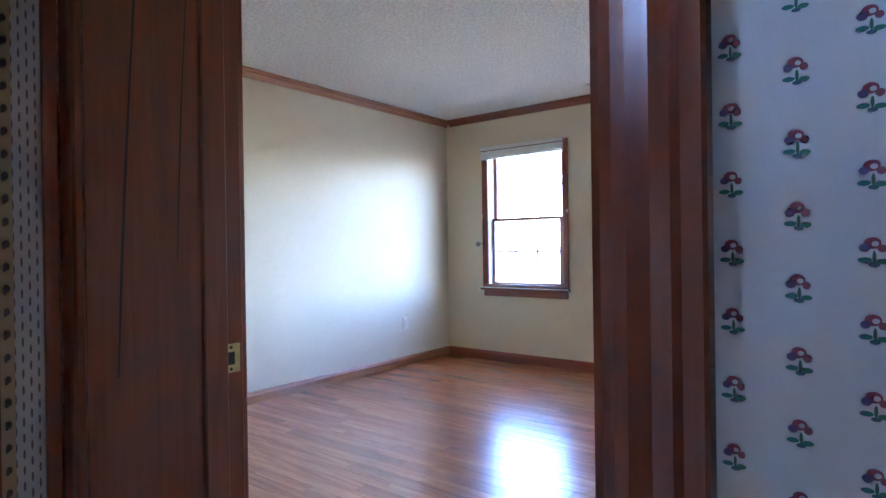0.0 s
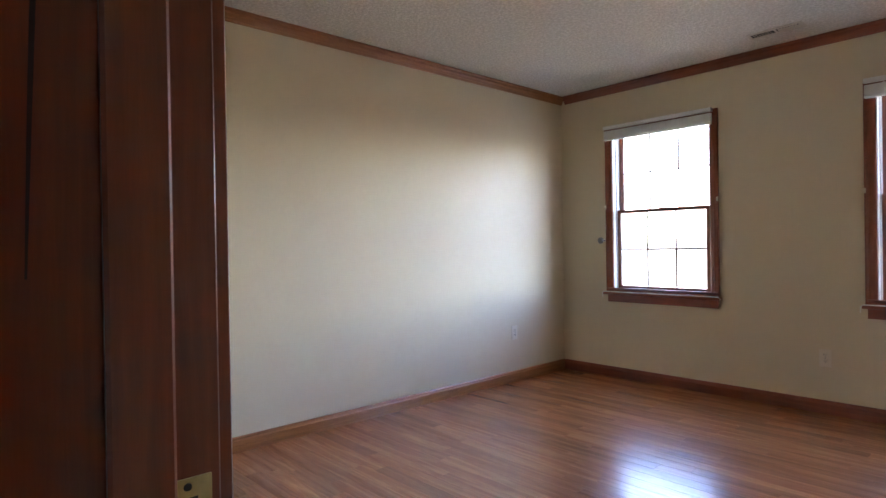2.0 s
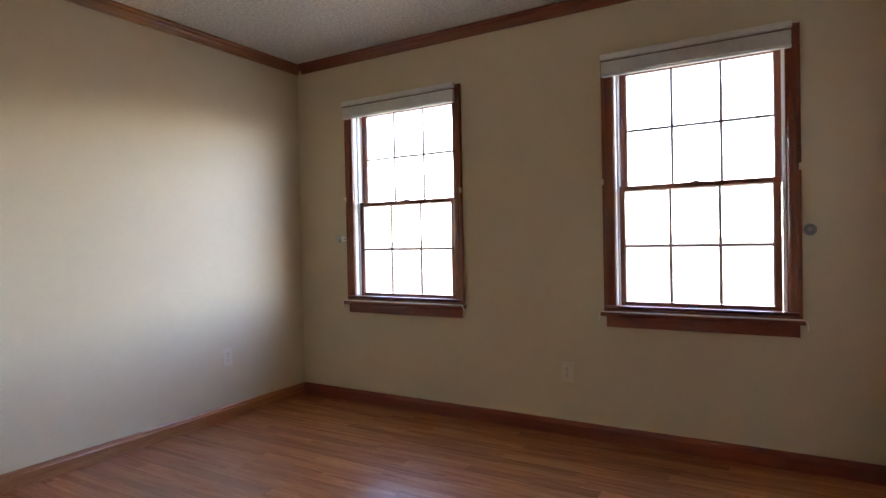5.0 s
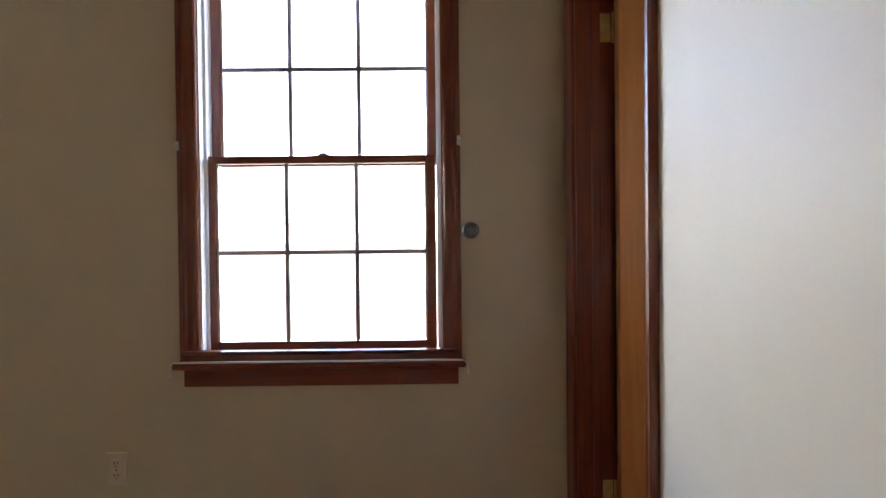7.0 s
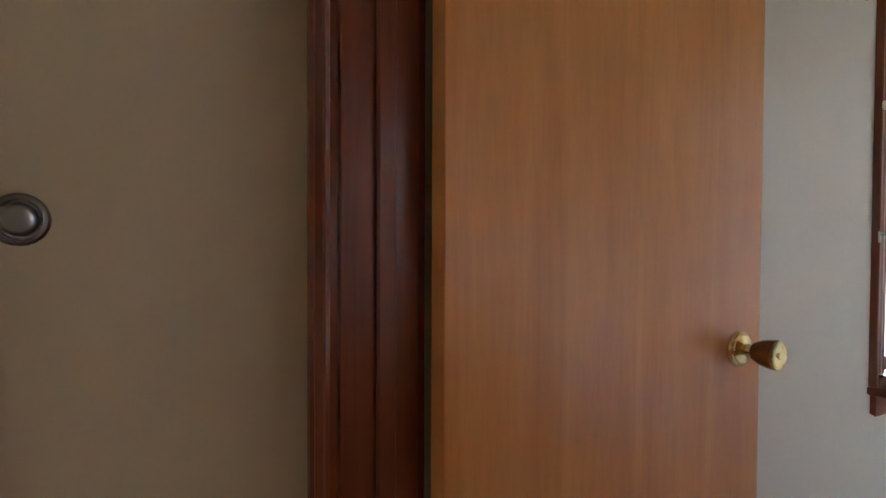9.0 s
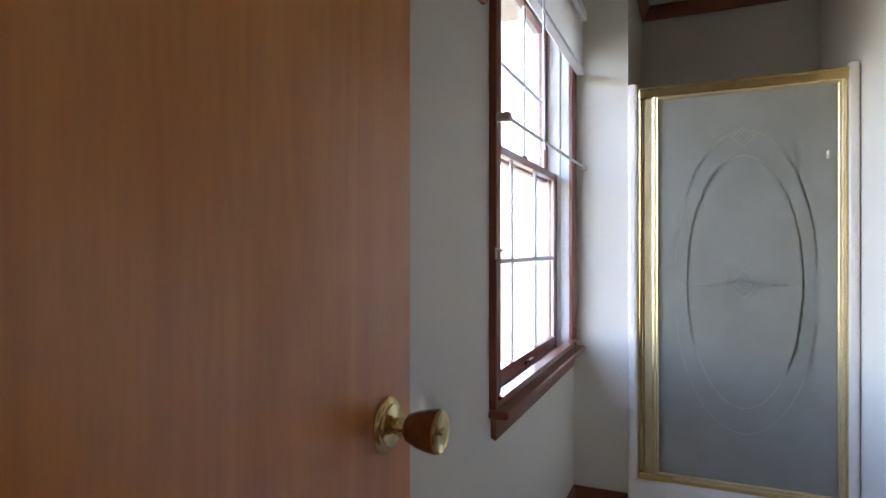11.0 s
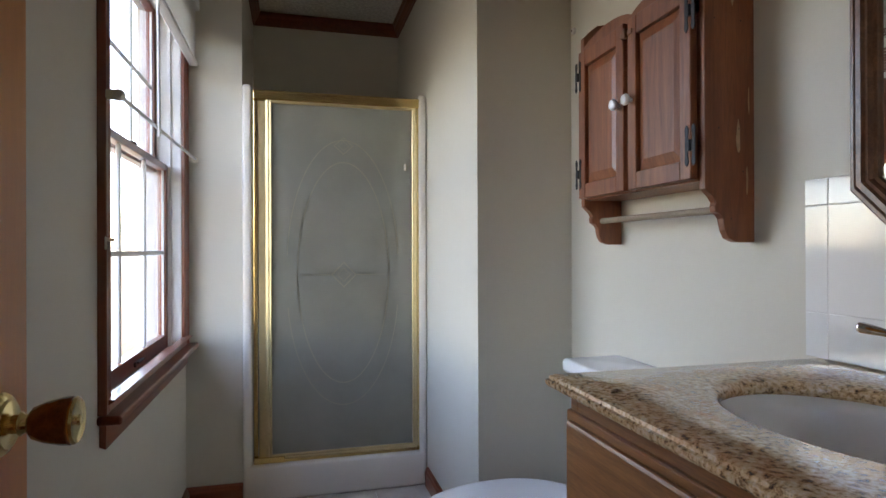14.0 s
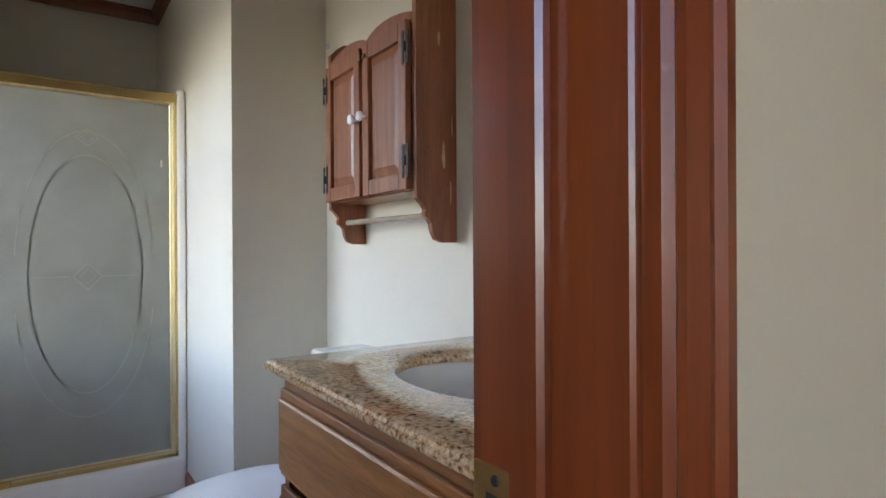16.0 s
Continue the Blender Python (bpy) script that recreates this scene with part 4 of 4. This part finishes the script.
def faucet():
    f = holder("faucet", "polished nickel widespread faucet with two lever handles", "faucet")
    sx, sy = 0.515, -1.355
    bm = B()
    lathe(bm, [(0.028, 0), (0.029, 0.006), (0.024, 0.012), (0.020, 0.020)], Matrix.Translation((sx, sy, TZ)), 24)
    pts, rs = [], []
    for i in range(15):
        t = i / 14
        if t < 0.3:
            y, z = sy + 0.010 * t / 0.3, TZ + 0.02 + 0.052 * t / 0.3
        else:
            q = (t - 0.3) / 0.7 * 2.35
            y, z = sy + 0.010 + 0.062 * (1 - math.cos(q)), TZ + 0.072 + 0.050 * math.sin(q)
        pts.append((sx, y, z))
        rs.append(0.0155 - 0.003 * math.sin(t * 3.1) + (0.003 if t > 0.9 else 0))
    tube(bm, pts, rs, 18)
    part("spout", bm, chrome, f, True)
    for dx, turn in ((0.108, 1), (-0.104, -1)):
        bm = B()
        hx = sx + dx
        lathe(bm, [(0.027, 0), (0.028, 0.005), (0.024, 0.010), (0.0130, 0.030), (0.0105, 0.052), (0.0105, 0.060), (0.0145, 0.065), (0.015, 0.074), (0.011, 0.081), (0.004, 0.084)], Matrix.Translation((hx, sy + 0.012, TZ)), 22)
        e = turn * 0.056
        tube(bm, [(hx + turn * 0.01, sy + 0.014, TZ + 0.070), (hx + e * 0.5, sy + 0.024, TZ + 0.074), (hx + e, sy + 0.036, TZ + 0.079), (hx + e * 1.08, sy + 0.038, TZ + 0.080)], [0.006, 0.0065, 0.0095, 0.007], 12)
        part("lever_handle", bm, chrome, f, True)


faucet()


def mirror():
    m = holder("wall_mirror", "octagonal mirror in a dark ribbed wooden frame", "mirror")
    cx, cz, hw, hh, cut, y = 0.43, 1.52, 0.322, 0.475, 0.155, YV + 0.012
    o = [(cx + hw, cz + hh - cut), (cx + hw - cut, cz + hh), (cx - hw + cut, cz + hh), (cx - hw, cz + hh - cut), (cx - hw, cz - hh + cut), (cx - hw + cut, cz - hh), (cx + hw - cut, cz - hh), (cx + hw, cz - hh + cut)]
    prof = [(0, 0), (0, 0.014), (0.004, 0.019), (0.010, 0.019), (0.013, 0.015), (0.018, 0.024), (0.027, 0.024), (0.030, 0.018), (0.036, 0.020), (0.040, 0.012), (0.045, 0.010), (0.045, 0)]
    bm = B()
    c = Vector((cx, y, cz))
    pts = [Vector((a, y, b)) for a, b in o]
    side = Vector((0, 1, 0)).cross((pts[1] - pts[0]).normalized())
    sg = 1 if side.dot(c - pts[0]) > 0 else -1
    sweep(bm, pts, [(sg * s, q) for s, q in prof], (0, 1, 0), True)
    part("frame", bm, walnut, m)
    k = 0.042
    scale_w, scale_h = (hw - k) / hw, (hh - k) / hh
    bm = B()
    inner = [(cx + (a - cx) * scale_w, cz + (b - cz) * scale_h) for a, b in o]
    bevel = [(cx + (a - cx) * 0.80, cz + (b - cz) * 0.865) for a, b in o]
    lo = [bm.verts.new((a, y + 0.005, b)) for a, b in inner]
    hi = [bm.verts.new((a, y + 0.0075, b)) for a, b in bevel]
    for i in range(8):
        bm.faces.new((lo[i], lo[(i + 1) % 8], hi[(i + 1) % 8], hi[i]))
    bm.faces.new(hi)
    part("bevelled_glass", bm, SILVER, m)
    bm = B()
    box(bm, cx - 0.2, cx + 0.2, YV + 0.0005, y + 0.004, cz - 0.25, cz + 0.25)
    part("backing", bm, walnut, m)


mirror()


def wall_cabinet():
    c = holder("wall_cabinet", "stained pine wall cabinet with two doors and towel bar", "cabinet")
    xa, xb, yb, yf = 0.993, 1.512, YV + 0.001, -1.285
    # scalloped side boards in the yz plane
    D = yf - yb

    def side(x, name):
        o = [(0, 0.0), (0.045, 0.0), (0.066, 0.008), (0.076, 0.026), (0.078, 0.050), (0.086, 0.060), (0.098, 0.064), (0.100, 0.076), (0.094, 0.084), (0.104, 0.098), (D, 0.112), (D, 0.61), (D - 0.012, 0.618), (D - 0.022, 0.632), (D - 0.045, 0.650), (D - 0.07, 0.655), (D - 0.085, 0.640), (0, 0.640)]
        k = prism(B(), o, Matrix.Translation((x, yb, 1.115)) @ Matrix(((0, 0, 1, 0), (1, 0, 0, 0), (0, 1, 0, 0), (0, 0, 0, 1))), 0.019)
        bmesh.ops.bevel(k, geom=list(k.edges), offset=0.0015, segments=1, affect="EDGES")
        return part(name, k, pine, c)

    side(xa, "side_board")
    side(xb, "side_board")
    z0, z1 = 1.245, 1.690
    bm = B()
    box(bm, xa + 0.019, xb, yb, yf - 0.004, z0, z0 + 0.017)
    box(bm, xa + 0.019, xb, yb, yf - 0.004, z1 - 0.017, z1)
    box(bm, xa + 0.019, xb, yb, yb + 0.006, z0 + 0.017, z1 - 0.017)
    xm = (xa + xb + 0.019) / 2
    box(bm, xm - 0.014, xm + 0.014, yf - 0.018, yf, z0, z1, 0.001)
    part("carcass", bm, pine, c)
    # wavy top board
    L = xb - xa - 0.019
    o = [(0, 0), (L, 0)] + [(L * (1 - i / 24), 0.018 + 0.024 * abs(math.sin(math.pi * 2.0 * i / 24)) ** 0.7 * (0.7 + 0.3 * math.sin(math.pi * i / 24))) for i in range(25)]
    k = prism(B(), o, Matrix.Translation((xa + 0.019, yf - 0.0, z1 - 0.012)) @ pose(0, 0, 0, 90, 0, 0), 0.016)
    part("crest_board", k, pine, c)
    for a, b, s in ((xa + 0.021, xm - 0.010, -1), (xm + 0.010, xb - 0.002, 1)):
        bm = B()
        y0, y1 = yf + 0.001, yf + 0.019
        w = 0.036
        box(bm, a, a + w, y0, y1, z0 + 0.004, z1 - 0.014, 0.002)
        box(bm, b - w, b, y0, y1, z0 + 0.004, z1 - 0.014, 0.002)
        box(bm, a + w, b - w, y0, y1 - 0.0005, z0 + 0.004, z0 + 0.046, 0.002)
        box(bm, a + w, b - w, y0, y1 - 0.0005, z1 - 0.060, z1 - 0.014, 0.002)
        box(bm, a + w - 0.002, b - w + 0.002, y0, y0 + 0.006, z0 + 0.044, z1 - 0.058)
        fld = B()
        d = part("door", bm, pine, c)
        A, Bx, C, Dz = a + w + 0.002, b - w - 0.002, z0 + 0.048, z1 - 0.062
        lo = [fld.verts.new((px, y0 + 0.006, pz)) for px, pz in ((A, C), (Bx, C), (Bx, Dz), (A, Dz))]
        hi = [fld.verts.new((px, y0 + 0.014, pz)) for px, pz in ((A + 0.022, C + 0.025), (Bx - 0.022, C + 0.025), (Bx - 0.022, Dz - 0.025), (A + 0.022, Dz - 0.025))]
        for i in range(4):
            fld.faces.new((lo[i], lo[(i + 1) % 4], hi[(i + 1) % 4], hi[i]))
        fld.faces.new(hi)
        fld.faces.new(lo[::-1])
        part("raised_panel", fld, pine, d)
        kx = (b - 0.018) if s < 0 else (a + 0.018)
        k = lathe(B(), [(0.005, 0), (0.005, 0.008), (0.013, 0.012), (0.015, 0.018), (0.012, 0.024), (0.004, 0.026)], Matrix.Translation((kx, y1, 1.471)) @ pose(0, 0, 0, -90, 0, 0), 18)
        part("porcelain_knob", k, porcelain, d, True, "white porcelain knob")
        hx = a if s < 0 else b
        for hz in (z0 + 0.075, z1 - 0.085):
            h = B()
            for sx in (-0.011, 0.011):
                pr = [(-0.006, -0.034), (-0.004, -0.040), (0, -0.044), (0.004, -0.040), (0.006, -0.034), (0.004, -0.02), (0.005, 0), (0.004, 0.02), (0.006, 0.034), (0.004, 0.040), (0, 0.044), (-0.004, 0.040), (-0.006, 0.034), (-0.004, 0.02), (-0.005, 0), (-0.004, -0.02)]
                prism(h, pr, Matrix.Translation((hx + sx, y1 + 0.002, hz)) @ pose(0, 0, 0, 90, 0, 0), 0.002)
            lathe(h, [(0.004, -0.012), (0.004, 0.012)], Matrix.Translation((hx, y1 + 0.002, hz)), 10)
            part("strap_hinge", h, iron, d, False, "black iron H hinge")
    k = B()
    box(k, xm - 0.034, xm + 0.016, yf + 0.019, yf + 0.024, z1 - 0.055, z1 - 0.043, 0.001)
    box(k, xm - 0.016, xm - 0.002, yf + 0.019, yf + 0.030, z1 - 0.062, z1 - 0.036, 0.002)
    part("turn_latch", k, walnut, c)
    rnd = random.Random(5)
    for yy, zz in ((0.05, 0.60), (0.10, 0.60), (0.035, 0.47), (0.10, 0.47), (0.04, 0.24), (0.09, 0.24), (0.03, 0.15), (0.06, 0.05)):
        part("nail_hole", lathe(B(), [(0.0018, 0), (0.0016, 0.0004)], Matrix.Translation((xa - 0.0002, yb + yy, 1.115 + zz)) @ pose(0, 0, 0, 0, -90, 0), 8), slot_dark, c)
    for yy, zz, w, h in ((0.055, 0.52, 0.0045, 0.020), (0.042, 0.22, 0.006, 0.040), (0.02, 0.13, 0.003, 0.035), (0.015, 0.30, 0.002, 0.03)):
        o = [(w * math.cos(t * 0.524) * rnd.uniform(0.6, 1.1), h * math.sin(t * 0.524) * rnd.uniform(0.7, 1.1)) for t in range(12)]
        part("paint_scuff", prism(B(), o, Matrix.Translation((xa - 0.0001, yb + yy, 1.115 + zz)) @ Matrix(((0, 0, -1, 0), (1, 0, 0, 0), (0, 1, 0, 0), (0, 0, 0, 1))), 0.0004), plain("bare_pine", (0.55, 0.36, 0.22), 0.7, 0, 0.2, 60, 0.1), c)
    part("towel_bar", tube(B(), [(xa + 0.018, yb + 0.066, 1.185), (xb + 0.002, yb + 0.066, 1.185)], 0.0085, 14), rod_wood, c, True)


wall_cabinet()


def toilet():
    t = holder("toilet", "white porcelain toilet with closed lid and tank", "toilet")
    cx = 1.29
    bm = B()
    box(bm, cx - 0.215, cx + 0.215, YV + 0.015, -1.225, 0.39, 0.745, 0.025, 4)
    part("tank", bm, porcelain, t, True)
    part("tank_lid", box(B(), cx - 0.228, cx + 0.228, YV + 0.006, -1.212, 0.745, 0.785, 0.012, 3), porcelain, t, True)

    def egg(k, yo=0.0, n=40):
        out = []
        for i in range(n):
            a = 2 * math.pi * i / n
            c, s = math.cos(a), math.sin(a)
            out.append((cx + 0.185 * k * c, -1.00 + yo + (0.275 if s > 0 else 0.20) * k * s))
        return out

    levels = [(0.55, -0.03, 0.0), (0.56, -0.03, 0.02), (0.50, -0.03, 0.10), (0.58, -0.02, 0.20), (0.85, 0, 0.32), (0.97, 0, 0.400), (0.98, 0, 0.427), (0.90, 0, 0.431)]
    bm = B()
    vr = [[bm.verts.new((x, y, z)) for x, y in egg(k, yo)] for k, yo, z in levels]
    for r, q in zip(vr, vr[1:]):
        for i in range(40):
            bm.faces.new((r[i], r[(i + 1) % 40], q[(i + 1) % 40], q[i]))
    bm.faces.new(vr[0][::-1]), bm.faces.new(vr[-1])
    box(bm, cx - 0.10, cx + 0.10, -1.25, -1.08, 0.0, 0.39, 0.02, 2)
    part("bowl", bm, porcelain, t, True)
    for nm, z, h, k in (("seat", 0.431, 0.018, 1.0), ("lid", 0.450, 0.018, 1.01)):
        bm = B()
        lv = [(k * 0.985, z), (k, z + 0.004), (k, z + h - 0.006), (k * 0.985, z + h - 0.001), (k * 0.9, z + h + 0.003), (k * 0.4, z + h + 0.006)]
        vr = [[bm.verts.new((x, y, zz)) for x, y in egg(kk)] for kk, zz in lv]
        for r, q in zip(vr, vr[1:]):
            for i in range(40):
                bm.faces.new((r[i], r[(i + 1) % 40], q[(i + 1) % 40], q[i]))
        bm.faces.new(vr[0][::-1]), bm.faces.new(vr[-1])
        part(nm, bm, porcelain, t, True)
    k = B()
    lathe(k, [(0.010, 0), (0.010, 0.012)], Matrix.Translation((cx + 0.15, -1.226, 0.68)) @ pose(0, 0, 0, -90, 0, 0), 12)
    tube(k, [(cx + 0.15, -1.212, 0.68), (cx + 0.10, -1.208, 0.672), (cx + 0.07, -1.206, 0.668)], 0.006, 8)
    part("flush_lever", k, chrome, t, True)


toilet()

ph = holder("paper_holder", "yellow oak toilet paper holder on the vanity side", "paper holder")
for y in (-0.955, -1.10):
    k = prism(B(), [(0, -0.03), (0.03, -0.035), (0.062, -0.02), (0.07, 0.0), (0.062, 0.02), (0.03, 0.035), (0, 0.03)], Matrix.Translation((0.801, y, 0.765)) @ pose(0, 0, 0, 90, 0, 0), 0.02)
    part("bracket", k, yellow_oak, ph)
part("roller", tube(B(), [(0.855, -0.965, 0.765), (0.855, -1.11, 0.765)], 0.011, 12), yellow_oak, ph, True)

pr = holder("peg_rail", "stained wooden peg rail on the wall by the window", "peg rail")
part("board", box(B(), 0.82, 1.43, -0.022, -0.004, 1.745, 1.825, 0.004), pine, pr)
for x in (0.92, 1.06, 1.2, 1.34):
    bm = lathe(B(), [(0.009, 0), (0.006, 0.02), (0.006, 0.045), (0.012, 0.055), (0.010, 0.064), (0.003, 0.066)], Matrix.Translation((x, -0.022, 1.785)) @ pose(0, 0, 0, 75, 0, 0), 12)
    part("peg", bm, pine, pr, True)

an = holder("wall_anchor", "small white plastic screw anchor in the wall", "anchor")
part("collar", lathe(B(), [(0.011, 0), (0.011, 0.008), (0.007, 0.011), (0.004, 0.011)], Matrix.Translation((1.812, YV, 1.866)) @ pose(0, 0, 0, -90, 0, 0), 16), white_plastic, an, True)
part("screw_hole", lathe(B(), [(0.0035, 0.0111), (0.0035, 0.0118)], Matrix.Translation((1.812, YV, 1.866)) @ pose(0, 0, 0, -90, 0, 0), 10), slot_dark, an)

# glazed tiles over the vanity
bs = tagged(part("tile_backsplash", box(B(), XP1 + 0.006, 0.855, YV + 0.0005, YV + 0.0098, 0.9, 1.206), grout), "white glazed tile splashback above the vanity top", "tiles", kind="structure")
def tile_mesh(name, w, h, d=0.007):
    k = box(B(), 0, w - 0.0013, 0, d, 0, h - 0.0013, 0.0011, 1)
    me = bpy.data.meshes.new(name)
    k.to_mesh(me)
    k.free()
    me.materials.append(wall_tile)
    return me


def put_piece(name, me, loc, parent, scale=None):
    ob = new(name, me)
    ob.location = loc
    if scale:
        ob.scale = scale
    ob.parent = parent
    return ob


TW, THH = 0.109, 0.200
t_main, t_cap, t_side, t_crn = tile_mesh("tile", TW, THH), tile_mesh("tile_cap", TW, 0.05), tile_mesh("tile_edge", 0.05, THH), tile_mesh("tile_corner", 0.05, 0.05)
xe = 0.860
rows = [(0.782, THH), (0.982, THH)]
for z, h in rows:
    zz = max(z, 0.8985)
    sc = None if zz == z else (1, 1, (z + h - zz) / h)
    put_piece("tile", t_side, (xe - 0.05, YV + 0.004, zz), bs, sc)
    x = xe - 0.05 - TW
    while x > XP1 + 0.008:
        put_piece("tile", t_main, (x, YV + 0.004, zz), bs, sc)
        x -= TW
put_piece("tile", t_crn, (xe - 0.05, YV + 0.004, 1.182), bs)
x = xe - 0.05 - TW
while x > XP1 + 0.008:
    put_piece("tile", t_cap, (x, YV + 0.004, 1.182), bs)
    x -= TW

# ---- floor pieces ----
fb = bpy.data.objects["floor_bathroom"]
k = box(B(), 0, 0.296, 0, 0.296, -0.008, 0, 0.002)
me = bpy.data.meshes.new("floor_tile")
k.to_mesh(me)
k.free()
me.materials.append(floor_tile)
for i in range(9):
    for j in range(5):
        x, y = XP1 + 0.004 + 0.3 * i, -1.41 + 0.3 * j
        if x > 2.6:
            continue
        put_piece("tile", me, (x, y, 0), fb, (1, min(1, -y / 0.296 + 0.001), 1) if y > -0.296 else None)
part("threshold", box(B(), XP0 + 0.0005, XP1 - 0.0005, DY0 + 0.001, DY1 - 0.001, -0.013, 0.012, 0.006), trim_y, fb)

fl = bpy.data.objects["floor"]
rnd = random.Random(11)
k = box(B(), 0, 1, 0.0003, 0.0827, -0.013, 0, 0)
top = [e for e in k.edges if all(v.co.z > -0.001 for v in e.verts)]
bmesh.ops.bevel(k, geom=top, offset=0.0008, segments=1, affect="EDGES")
me = bpy.data.meshes.new("board")
k.to_mesh(me)
k.free()
me.materials.append(oak_f)
rest = B()
count, y = 0, YB
while y < -0.001:
    x = XL + 0.001 - rnd.uniform(0, 0.6)
    while x < XP0 - 0.002:
        ln = rnd.choice((0.42, 0.6, 0.75, 0.9, 1.05, 1.25)) * rnd.uniform(0.88, 1.12)
        a, b = max(x, XL + 0.001), min(x + ln - 0.0006, XP0 - 0.001)
        x += ln
        if b - a < 0.05:
            continue
        w = min(1.0, (-0.001 - y) / 0.083)
        if count < 300:
            put_piece("board", me, (a, y, 0), fl, (b - a, w, 1))
            count += 1
        else:
            box(rest, a, b, y + 0.0003, y + 0.0827 * w, -0.013, 0, 0)
    y += 0.083
box(rest, DX0, DX1, YH, YB - 0.001, -0.013, 0)
tagged(part("far_boards", rest, oak_f, fl), kind="stuff")
scratch = B()
for k, (a, b) in enumerate((((-1.60, -2.245), (-1.545, -2.222)), ((-1.545, -2.222), (-1.49, -2.224)), ((-1.575, -2.175), (-1.53, -2.168)))):
    d = (Vector(b) - Vector(a)).normalized()
    w = Vector((-d.y, d.x)) * (0.0035 - 0.001 * k)
    vs = [scratch.verts.new((*p, 0.0012)) for p in (Vector(a), Vector(a).lerp(Vector(b), 0.6) - w, Vector(b), Vector(a).lerp(Vector(b), 0.4) + w)]
    scratch.faces.new(vs)
bmesh.ops.solidify(scratch, geom=list(scratch.faces), thickness=0.001)
part("gouge", scratch, slot_dark, fl)
